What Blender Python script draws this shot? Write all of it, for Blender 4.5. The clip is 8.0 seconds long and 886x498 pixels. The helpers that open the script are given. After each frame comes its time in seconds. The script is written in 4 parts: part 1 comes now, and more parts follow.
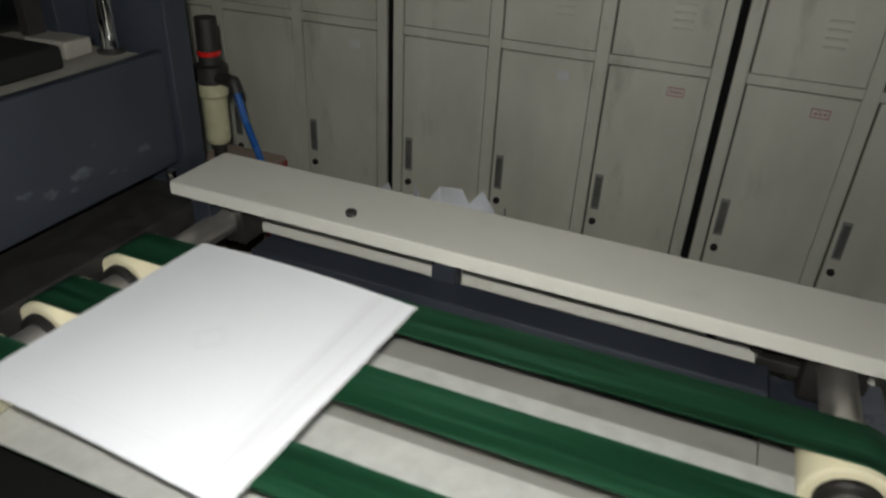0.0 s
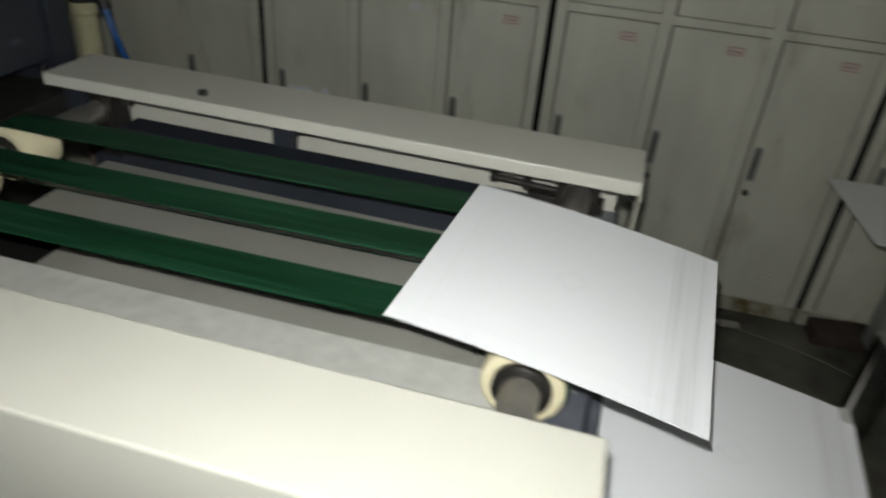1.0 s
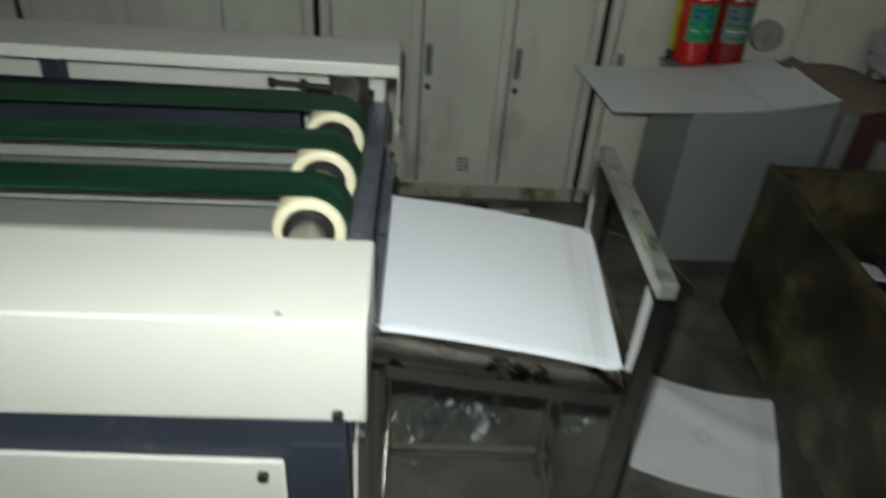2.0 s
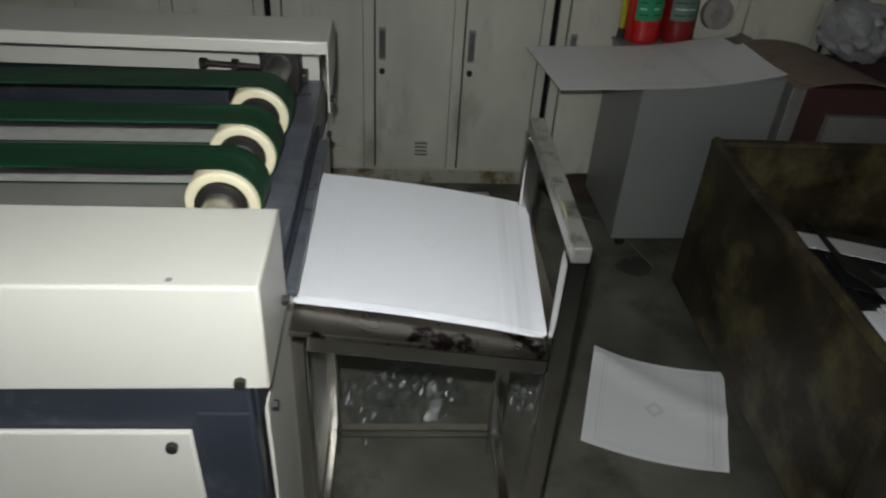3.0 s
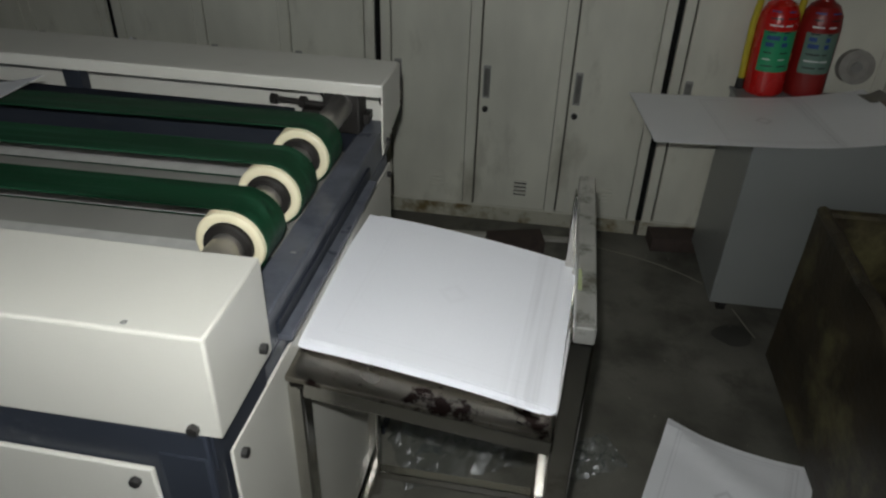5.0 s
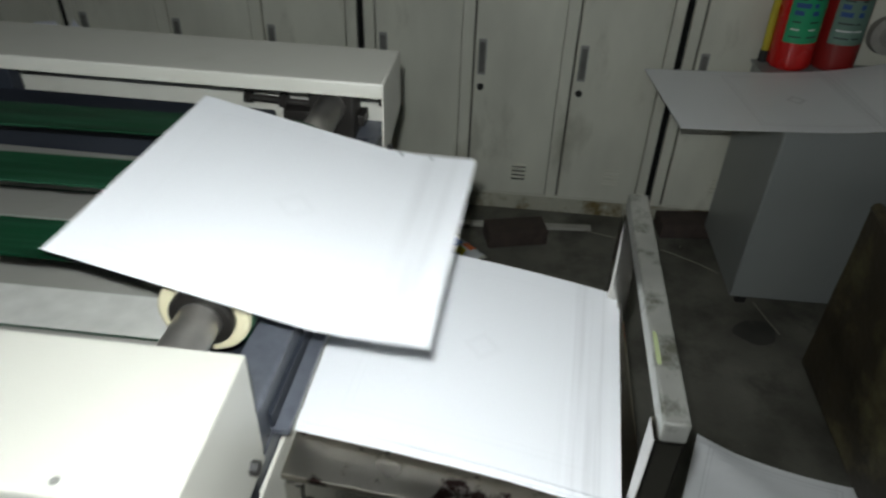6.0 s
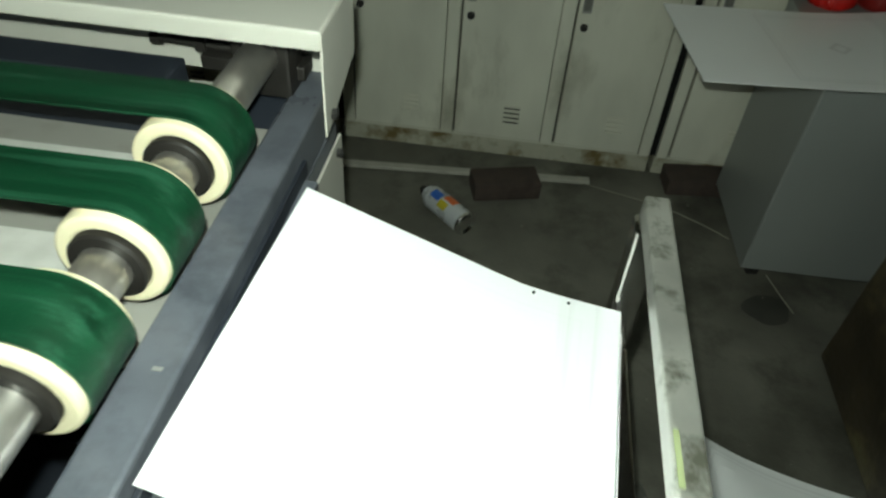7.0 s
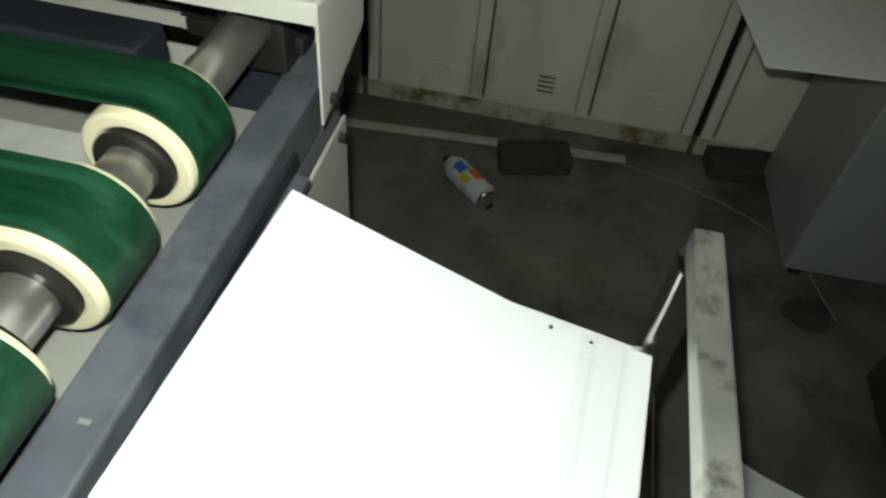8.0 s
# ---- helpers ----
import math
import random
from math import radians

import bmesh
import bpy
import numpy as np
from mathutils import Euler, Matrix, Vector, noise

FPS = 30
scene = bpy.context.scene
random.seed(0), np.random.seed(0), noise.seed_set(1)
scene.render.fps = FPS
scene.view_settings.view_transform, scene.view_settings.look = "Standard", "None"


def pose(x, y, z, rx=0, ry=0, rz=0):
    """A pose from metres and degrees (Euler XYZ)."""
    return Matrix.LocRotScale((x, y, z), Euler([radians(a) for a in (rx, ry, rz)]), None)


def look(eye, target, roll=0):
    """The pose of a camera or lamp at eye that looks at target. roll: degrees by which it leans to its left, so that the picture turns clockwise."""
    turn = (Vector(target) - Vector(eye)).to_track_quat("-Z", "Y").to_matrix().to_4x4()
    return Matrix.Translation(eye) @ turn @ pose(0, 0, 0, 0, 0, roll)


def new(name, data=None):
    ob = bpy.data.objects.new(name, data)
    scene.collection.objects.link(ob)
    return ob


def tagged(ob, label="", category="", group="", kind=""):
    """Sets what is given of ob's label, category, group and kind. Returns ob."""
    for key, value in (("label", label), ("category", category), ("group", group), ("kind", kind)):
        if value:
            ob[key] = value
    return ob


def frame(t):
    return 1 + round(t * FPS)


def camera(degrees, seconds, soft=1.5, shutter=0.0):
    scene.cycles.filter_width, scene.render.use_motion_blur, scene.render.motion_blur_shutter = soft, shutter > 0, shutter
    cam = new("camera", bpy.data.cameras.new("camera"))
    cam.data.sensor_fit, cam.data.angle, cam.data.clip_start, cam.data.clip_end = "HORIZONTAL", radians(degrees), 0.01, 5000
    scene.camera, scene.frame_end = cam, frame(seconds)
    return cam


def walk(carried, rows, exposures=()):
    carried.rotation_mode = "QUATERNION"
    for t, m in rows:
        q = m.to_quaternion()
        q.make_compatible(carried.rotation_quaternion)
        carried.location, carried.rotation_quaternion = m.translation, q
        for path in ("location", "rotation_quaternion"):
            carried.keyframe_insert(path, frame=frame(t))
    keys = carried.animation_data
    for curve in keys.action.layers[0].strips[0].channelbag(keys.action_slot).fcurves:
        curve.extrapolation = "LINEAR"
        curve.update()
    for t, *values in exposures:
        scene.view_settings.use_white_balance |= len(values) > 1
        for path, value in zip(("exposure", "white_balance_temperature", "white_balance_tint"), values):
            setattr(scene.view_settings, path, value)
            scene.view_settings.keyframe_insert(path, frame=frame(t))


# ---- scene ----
cam = camera(64.1, 8.0, soft=2.3, shutter=0.45)
PATH = [
    (0, (-0.371, -1.897, 1.383), (-0.998, -0.279, 0.387), 2.8),
    (0.5, (-0.27, -2.014, 1.369), (-0.899, -0.402, 0.367), 1.8),
    (1, (-0.139, -2.137, 1.357), (-0.52, -0.476, 0.309), 4.9),
    (1.5, (-0.055, -2.221, 1.365), (-0.199, -0.501, 0.356), 3.2),
    (2, (-0.052, -2.311, 1.334), (0.056, -0.658, 0.212), 4.3),
    (2.2, (-0.046, -2.341, 1.329), (0.164, -0.723, 0.172), 5.1),
    (3.3, (0.1, -2.319, 1.313), (0.205, -0.673, 0.181), 3.2),
    (3.5, (0.151, -2.306, 1.315), (0.202, -0.661, 0.179), 3.4),
    (4, (0.205, -2.305, 1.323), (0.053, -0.664, 0.19), 2.9),
    (4.5, (0.202, -2.308, 1.337), (-0.025, -0.646, 0.249), 2.6),
    (4.7, (0.206, -2.304, 1.339), (-0.037, -0.628, 0.274), 2.0),
    (5.8, (0.128, -2.089, 1.312), (-0.075, -0.493, 0.123), 1.5),
    (6, (0.107, -2.053, 1.308), (-0.051, -0.445, 0.13), 1.9),
    (6.5, (0.109, -1.952, 1.272), (0.075, -0.425, -0.019), 3.0),
    (7, (0.121, -1.806, 1.246), (0.003, -0.338, -0.107), 4.3),
    (7.5, (0.133, -1.706, 1.206), (0.048, -0.361, -0.271), 7.3),
    (8, (0.123, -1.679, 1.217), (-0.047, -0.319, -0.24), 6.1),
]
EXPOSURES = [
    (0.0, 0.12, 6500, 10), (0.5, 0.25, 6450, 9), (1.0, 0.22, 6500, 8), (1.5, 0.48, 6400, -8), (2.0, 0.55, 6150, 2), (2.2, 0.54, 6200, 1), (3.3, 0.28, 6250, 12), (4.7, 0.26, 6250, 11), (5.8, 0.22, 6200, 9),
    (6.0, 0.18, 6100, 7), (6.5, 0.42, 6200, -10), (7.0, 0.2, 6400, -10), (7.5, -0.08, 6400, -7), (8.0, -0.45, 6500, -4),
]
walk(cam, [(t, look(eye, target, roll)) for t, eye, target, roll in PATH], EXPOSURES)

# ---- world and light ----
world = bpy.data.worlds.new("world")
scene.world = world
world.use_nodes = True
sky = world.node_tree.nodes.new("ShaderNodeTexSky")
sky.sky_type, sky.sun_disc, sky.sun_elevation, sky.sun_rotation = "NISHITA", False, radians(25), radians(200)
world.node_tree.links.new(sky.outputs[0], world.node_tree.nodes["Background"].inputs[0])
world.node_tree.nodes["Background"].inputs[1].default_value = 0.06

# weak ambient fill from behind the camera, in an added, unseen window opening
fill_lamp = new("ambient_fill", bpy.data.lights.new("ambient_fill", "AREA"))
fill_lamp.data.shape, fill_lamp.data.size, fill_lamp.data.size_y, fill_lamp.data.energy = "RECTANGLE", 2.4, 1.1, 1.5
fill_lamp.data.color = (0.86, 0.95, 1.0)
fill_lamp.matrix_world = look((0.2, -4.38, 2.3), (0.2, -1.2, 0.6))


# ---- materials ----
def mat(name, color, rough=0.5, metal=0.0, var=0.12, scale=9.0, bump=0.0, bscale=180.0, stain=None, smask=(0.52, 0.68), sscale=3.5, coat=0.0, spec=0.5, rvar=0.1, vec=None):
    """Painted or raw surface: base colour with fine and coarse variation, stains, fine relief."""
    m = bpy.data.materials.new(name)
    m.use_nodes = True
    nt = m.node_tree
    n, l = nt.nodes, nt.links
    b = n["Principled BSDF"]
    tc = n.new("ShaderNodeTexCoord")
    co = tc.outputs["Object"]
    if vec:
        mp = n.new("ShaderNodeMapping")
        mp.inputs["Scale"].default_value = vec
        l.new(co, mp.inputs[0])
        co = mp.outputs[0]
    a = n.new("ShaderNodeTexNoise")
    a.inputs["Scale"].default_value, a.inputs["Detail"].default_value = scale, 6
    l.new(co, a.inputs["Vector"])
    ramp = n.new("ShaderNodeMapRange")
    ramp.inputs[1].default_value, ramp.inputs[2].default_value = 0.3, 0.7
    ramp.inputs[3].default_value, ramp.inputs[4].default_value = 1 - var, 1 + var
    l.new(a.outputs["Fac"], ramp.inputs[0])
    mul = n.new("ShaderNodeVectorMath")
    mul.operation = "SCALE"
    mul.inputs[0].default_value = color
    l.new(ramp.outputs[0], mul.inputs["Scale"])
    out = mul.outputs[0]
    if stain:
        s = n.new("ShaderNodeTexNoise")
        s.inputs["Scale"].default_value, s.inputs["Detail"].default_value, s.inputs["Roughness"].default_value = sscale, 9, 0.65
        l.new(co, s.inputs["Vector"])
        r2 = n.new("ShaderNodeMapRange")
        r2.inputs[1].default_value, r2.inputs[2].default_value = smask
        l.new(s.outputs["Fac"], r2.inputs[0])
        mix = n.new("ShaderNodeMix")
        mix.data_type = "RGBA"
        l.new(r2.outputs[0], mix.inputs["Factor"])
        l.new(out, mix.inputs["A"])
        mix.inputs["B"].default_value = (*stain, 1)
        out = mix.outputs["Result"]
    l.new(out, b.inputs["Base Color"])
    b.inputs["Metallic"].default_value = metal
    b.inputs["Coat Weight"].default_value = coat
    b.inputs["Specular IOR Level"].default_value = spec
    rr = n.new("ShaderNodeMapRange")
    rr.inputs[1].default_value, rr.inputs[2].default_value = 0.3, 0.7
    rr.inputs[3].default_value, rr.inputs[4].default_value = max(0.03, rough - rvar), min(1, rough + rvar)
    l.new(a.outputs["Fac"], rr.inputs[0])
    l.new(rr.outputs[0], b.inputs["Roughness"])
    if bump:
        f = n.new("ShaderNodeTexNoise")
        f.inputs["Scale"].default_value, f.inputs["Detail"].default_value = bscale, 3
        l.new(tc.outputs["Object"], f.inputs["Vector"])
        bp = n.new("ShaderNodeBump")
        bp.inputs["Strength"].default_value, bp.inputs["Distance"].default_value = bump, 0.002
        l.new(f.outputs["Fac"], bp.inputs["Height"])
        l.new(bp.outputs[0], b.inputs["Normal"])
    return m


def sheet_mat(name, paper, ink, smudge):
    """White board with a faint printed border, a centre diamond and rub marks towards one edge."""
    m = mat(name, paper, 0.36, 0, 0.012, 5, rvar=0.015)
    nt = m.node_tree
    n, l = nt.nodes, nt.links
    b = n["Principled BSDF"]
    base = b.inputs["Base Color"].links[0].from_socket
    tc = n.new("ShaderNodeTexCoord")
    sep = n.new("ShaderNodeSeparateXYZ")
    l.new(tc.outputs["Object"], sep.inputs[0])

    def math(op, x, y=None, clamp=False):
        k = n.new("ShaderNodeMath")
        k.operation, k.use_clamp = op, clamp
        for i, v in enumerate((x, y)):
            if v is None:
                continue
            if isinstance(v, (int, float)):
                k.inputs[i].default_value = v
            else:
                l.new(v, k.inputs[i])
        return k.outputs[0]

    ax, ay = math("ABSOLUTE", sep.outputs[0]), math("ABSOLUTE", sep.outputs[1])
    edge = math("MAXIMUM", math("ADD", ax, 0.006), ay)
    ring = math("SUBTRACT", 1.0, math("MULTIPLY", math("ABSOLUTE", math("SUBTRACT", edge, 0.142)), 380.0), True)
    ring2 = math("SUBTRACT", 1.0, math("MULTIPLY", math("ABSOLUTE", math("SUBTRACT", edge, 0.133)), 700.0), True)
    band = math("MULTIPLY", math("MULTIPLY", math("SUBTRACT", sep.outputs[0], 0.112), 300.0, True), math("MULTIPLY", math("SUBTRACT", 0.158, sep.outputs[0]), 300.0, True))
    dia = math("ADD", ax, ay)
    diamond = math("SUBTRACT", 1.0, math("MULTIPLY", math("ABSOLUTE", math("SUBTRACT", dia, 0.02)), 110.0), True)
    rub = n.new("ShaderNodeTexNoise")
    rub.inputs["Scale"].default_value, rub.inputs["Detail"].default_value = 1.0, 6
    mp = n.new("ShaderNodeMapping")
    mp.inputs["Scale"].default_value = (150, 3, 1)
    l.new(tc.outputs["Object"], mp.inputs[0])
    l.new(mp.outputs[0], rub.inputs["Vector"])
    near = math("MULTIPLY", math("SUBTRACT", sep.outputs[0], 0.085), 22.0, True)
    far = math("MULTIPLY", math("SUBTRACT", 0.163, sep.outputs[0]), 80.0, True)
    streak = math("MULTIPLY", math("MULTIPLY", near, far), math("MULTIPLY", math("SUBTRACT", rub.outputs["Fac"], 0.48), 6.0, True))
    marks = math("ADD", math("ADD", math("MULTIPLY", math("ADD", ring, ring2), ink), math("MULTIPLY", band, smudge * 0.45)), math("ADD", math("MULTIPLY", diamond, ink * 1.4), math("MULTIPLY", streak, smudge)), True)
    mix = n.new("ShaderNodeMix")
    mix.data_type = "RGBA"
    l.new(marks, mix.inputs["Factor"])
    l.new(base, mix.inputs["A"])
    mix.inputs["B"].default_value = (0.3, 0.29, 0.3, 1)
    l.new(mix.outputs["Result"], b.inputs["Base Color"])
    return m


def glow(name, color, strength):
    m = bpy.data.materials.new(name)
    m.use_nodes = True
    b = m.node_tree.nodes["Principled BSDF"]
    b.inputs["Base Color"].default_value = (*color, 1)
    b.inputs["Emission Color"].default_value, b.inputs["Emission Strength"].default_value = (*color, 1), strength
    return m


def film_mat(name):
    """Thin clear plastic: mostly see-through, with a glossy sheen."""
    m = bpy.data.materials.new(name)
    m.use_nodes = True
    n, l = m.node_tree.nodes, m.node_tree.links
    n.remove(n["Principled BSDF"])
    mix, tr, gl = n.new("ShaderNodeMixShader"), n.new("ShaderNodeBsdfTransparent"), n.new("ShaderNodeBsdfGlossy")
    tr.inputs["Color"].default_value = (0.93, 0.95, 0.95, 1)
    gl.inputs["Color"].default_value, gl.inputs["Roughness"].default_value = (0.85, 0.87, 0.87, 1), 0.45
    mix.inputs[0].default_value = 0.17
    l.new(tr.outputs[0], mix.inputs[1])
    l.new(gl.outputs[0], mix.inputs[2])
    l.new(mix.outputs[0], n["Material Output"].inputs["Surface"])
    return m


M_LOCK = mat("locker_paint", (0.63, 0.625, 0.53), 0.45, 0, 0.12, 6, 0.08, 150, (0.17, 0.155, 0.1), (0.56, 0.88), 5.0, rvar=0.06, vec=(1, 1, 0.4))
M_LOCKBASE = mat("locker_plinth_paint", (0.46, 0.45, 0.36), 0.55, 0, 0.14, 7, 0.1, 120, (0.15, 0.11, 0.04), (0.46, 0.64), 11.0)
# near-black: shade in slots, gaps and trough; also the black block and liner
M_DARK = mat("black_and_gap_shade", (0.01, 0.01, 0.0095), 0.9, spec=0.15)
# dark tone for the shade in the gaps round the doors
M_SEAM = mat("door_seam_shade", (0.1, 0.095, 0.075), 0.8)
M_CREAM = mat("cream_paint", (0.57, 0.56, 0.5), 0.36, 0, 0.04, 6, 0.03, 260, (0.4, 0.385, 0.32), (0.6, 0.95), 5.0, rvar=0.02)
M_BLUE = mat("blue_grey_paint", (0.026, 0.031, 0.043), 0.45, 0, 0.15, 8, 0.05, 220, (0.14, 0.15, 0.17), (0.6, 0.8), 7.0)
# lighter, scuffed copy of the blue-grey paint, with glancing torch light in its colour
M_BLUEBAR = mat("lit_scuffed_blue_paint", (0.105, 0.113, 0.134), 0.36, 0, 0.22, 14, 0.06, 220, (0.05, 0.056, 0.07), (0.48, 0.7), 12.0)
M_BLUEDK = mat("dark_blue_paint", (0.02, 0.024, 0.033), 0.5, 0, 0.15, 8, 0.05, 220, (0.05, 0.055, 0.065), (0.62, 0.78), 9.0)
M_BELT = mat("green_belt", (0.004, 0.035, 0.014), 0.5, 0, 0.5, 30, 0.2, 500, (0.016, 0.07, 0.036), (0.5, 0.66), 38, spec=0.35, vec=(0.08, 1.6, 1))
M_BELTIN = mat("belt_backing", (0.5, 0.5, 0.47), 0.8, 0, 0.1, 40, 0.1, 700)
M_NYLON = mat("cream_nylon", (0.74, 0.68, 0.47), 0.38, 0, 0.04, 18, 0.02, 200)
M_COLLAR = mat("dark_grey_collar", (0.016, 0.0145, 0.013), 0.55, 0, 0.15, 40, spec=0.25)
M_BLACK = mat("black_rubber", (0.018, 0.017, 0.016), 0.55, 0, 0.2, 40)
M_TRAY = mat("grey_tray_paint", (0.28, 0.275, 0.25), 0.55, 0, 0.08, 8, 0.05, 150, (0.2, 0.19, 0.16), (0.6, 0.8), 6)
M_HANDLE = mat("dull_handle_metal", (0.17, 0.168, 0.155), 0.45, 0.3, 0.2, 30)
M_STEEL = mat("shaft_steel", (0.6, 0.58, 0.54), 0.38, 0.92, 0.12, 30, 0.05, 300)
M_CHROME = mat("chrome", (0.75, 0.75, 0.74), 0.12, 1, 0.03, 20)
M_STAIN = mat("stainless_tube", (0.55, 0.535, 0.5), 0.17, 1, 0.08, 14, 0.02, 200, (0.24, 0.2, 0.15), (0.6, 0.78), 14, rvar=0.06)
M_STAINTOP = mat("stained_steel_top", (0.3, 0.28, 0.24), 0.33, 1, 0.2, 14, 0.05, 200, (0.035, 0.022, 0.02), (0.53, 0.6), 20)
M_IRON = mat("dark_iron", (0.035, 0.032, 0.029), 0.5, 0.5, 0.2, 30, 0.1, 200)
M_FLOOR = mat("concrete_floor", (0.135, 0.131, 0.108), 0.58, 0, 0.34, 5, 0.5, 110, (0.05, 0.048, 0.038), (0.5, 0.7), 4.0)
M_WALL = mat("wall_plaster", (0.24, 0.235, 0.2), 0.9, 0, 0.1, 3, 0.1, 60, (0.3, 0.28, 0.22), (0.55, 0.75), 2)
M_SHEET = sheet_mat("white_board", (0.87, 0.88, 0.91), 0.035, 0.13)
M_SHEETP = sheet_mat("printed_board", (0.88, 0.89, 0.9), 0.2, 0.1)
M_SHEETEDGE = mat("board_edges", (0.55, 0.55, 0.56), 0.8, 0, 0.15, 60)
M_RUST = mat("rusted_bin_paint", (0.032, 0.025, 0.014), 0.5, 0.1, 0.5, 9, 0.6, 60, (0.15, 0.135, 0.06), (0.5, 0.7), 5.0)
M_GREY = mat("grey_cabinet_paint", (0.245, 0.258, 0.25), 0.3, 0, 0.05, 4, 0.02, 200, rvar=0.015)
M_REDOLD = mat("dirty_red_enamel", (0.22, 0.012, 0.01), 0.35, 0, 0.2, 10)
M_GUARD = mat("scuffed_guard_metal", (0.52, 0.52, 0.48), 0.4, 0.75, 0.2, 12, 0.05, 200, (0.2, 0.2, 0.16), (0.53, 0.66), 22)
M_OIL = mat("oily_concrete", (0.05, 0.049, 0.042), 0.5, 0, 0.3, 12, 0.2, 90)
M_RED = mat("red_enamel", (0.5, 0.012, 0.01), 0.25, 0, 0.05, 10, coat=0.4)
M_GREENLAB = mat("green_label", (0.03, 0.3, 0.13), 0.4, 0, 0.1, 20)
M_DKLAB = mat("faded_green_label", (0.12, 0.2, 0.16), 0.5, 0, 0.1, 20)
M_LABBLUE = mat("blue_print", (0.03, 0.08, 0.25), 0.5)
M_LABDK = mat("dark_print", (0.02, 0.03, 0.03), 0.5)
M_LABWH = mat("white_print", (0.7, 0.72, 0.7), 0.5)
M_YELLOW = mat("yellow_plastic", (0.5, 0.42, 0.03), 0.45, 0, 0.15, 20)
M_BRICK = mat("dark_red_brick", (0.055, 0.04, 0.033), 0.9, 0, 0.3, 20, 0.5, 120, (0.035, 0.025, 0.02), (0.5, 0.7), 14)
M_CARD = mat("brown_cardboard", (0.27, 0.205, 0.165), 0.75, 0, 0.18, 10, 0.1, 90, (0.14, 0.1, 0.08), (0.52, 0.72), 9)
M_CARDIN = mat("dark_red_lining", (0.06, 0.025, 0.025), 0.8, 0, 0.1, 10)
M_TAGW = mat("paper_tag", (0.7, 0.7, 0.68), 0.7)
M_TAGP = mat("pale_tag", (0.6, 0.55, 0.5), 0.7, 0, 0.15, 90)
M_TAGR = mat("red_print", (0.45, 0.16, 0.13), 0.7)
M_FILM = film_mat("clear_film")
M_BOWL = mat("yellowed_plastic", (0.42, 0.4, 0.26), 0.22, 0, 0.1, 20)
M_HOSE = mat("blue_hose", (0.02, 0.09, 0.3), 0.3)
M_CAN = mat("can_white", (0.6, 0.62, 0.64), 0.3, 0.2, 0.05, 20)
M_CANB = mat("can_blue", (0.03, 0.12, 0.5), 0.35)
M_CANO = mat("can_orange", (0.65, 0.13, 0.02), 0.35)
M_LIME = mat("green_tape", (0.27, 0.31, 0.16), 0.5)
M_PAPER = mat("white_paper", (0.7, 0.71, 0.75), 0.8, 0, 0.05, 10)
M_WIRE = mat("dull_wire", (0.2, 0.19, 0.15), 0.6)
M_WOODW = mat("pale_strip", (0.4, 0.39, 0.34), 0.6, 0, 0.15, 20)
M_CHIP = mat("chipped_paint", (0.042, 0.048, 0.058), 0.6, 0, 0.4, 60)
M_PLAST = mat("shiny_black_plastic", (0.03, 0.03, 0.03), 0.2, 0, 0.2, 20, 0.3, 40)
M_DUST = mat("dusty_dark_steel", (0.2, 0.19, 0.16), 0.85, 0, 0.2, 14, 0.1, 120)
M_REEL = mat("grimy_reel", (0.3, 0.29, 0.26), 0.7, 0, 0.15, 30)
M_BAG = mat("grey_plastic", (0.4, 0.41, 0.43), 0.35, 0, 0.2, 12, 0, 180, (0.04, 0.04, 0.04), (0.56, 0.64), 9)
M_FROST = mat("grimy_metal", (0.3, 0.3, 0.28), 0.5, 0.3, 0.2, 12)
M_TORCH = glow("torch_led", (0.98, 0.98, 0.94), 11000.0)


# ---- mesh helpers ----
def box(bm, x0, x1, y0, y1, z0, z1, m=None, bevel=0.0):
    g = bmesh.ops.create_cube(bm, size=1)["verts"]
    for v in g:
        v.co = Vector((x0 + (v.co.x + 0.5) * (x1 - x0), y0 + (v.co.y + 0.5) * (y1 - y0), z0 + (v.co.z + 0.5) * (z1 - z0)))
    if bevel:
        e = list({e for v in g for e in v.link_edges})
        r = bmesh.ops.bevel(bm, geom=e, offset=bevel, segments=2, affect="EDGES", profile=0.5)
        g = list({v for f in r["faces"] for v in f.verts} | {v for v in g if v.is_valid})
    if m is not None:
        bmesh.ops.transform(bm, matrix=m, verts=g)
    return g


def cyl(bm, p, q, r, r2=None, seg=24, caps=True):
    p, q = Vector(p), Vector(q)
    d = q - p
    m = Matrix.Translation((p + q) / 2) @ d.to_track_quat("Z", "Y").to_matrix().to_4x4()
    return bmesh.ops.create_cone(bm, cap_ends=caps, segments=seg, radius1=r, radius2=r if r2 is None else r2, depth=d.length, matrix=m)["verts"]


def lathe(bm, prof, m=None, seg=32):
    """Turns (radius, height) pairs round z."""
    rings = []
    for r, z in prof:
        rings.append([bm.verts.new((r * math.cos(2 * math.pi * i / seg), r * math.sin(2 * math.pi * i / seg), z)) for i in range(seg)] if r > 1e-6 else [bm.verts.new((0, 0, z))])
    for a, b in zip(rings, rings[1:]):
        for i in range(seg):
            j = (i + 1) % seg
            if len(a) == 1 and len(b) > 1:
                bm.faces.new((a[0], b[j], b[i]))
            elif len(b) == 1 and len(a) > 1:
                bm.faces.new((a[i], a[j], b[0]))
            elif len(a) > 1:
                bm.faces.new((a[i], a[j], b[j], b[i]))
    vs = [v for r in rings for v in r]
    if m is not None:
        bmesh.ops.transform(bm, matrix=m, verts=vs)
    return vs


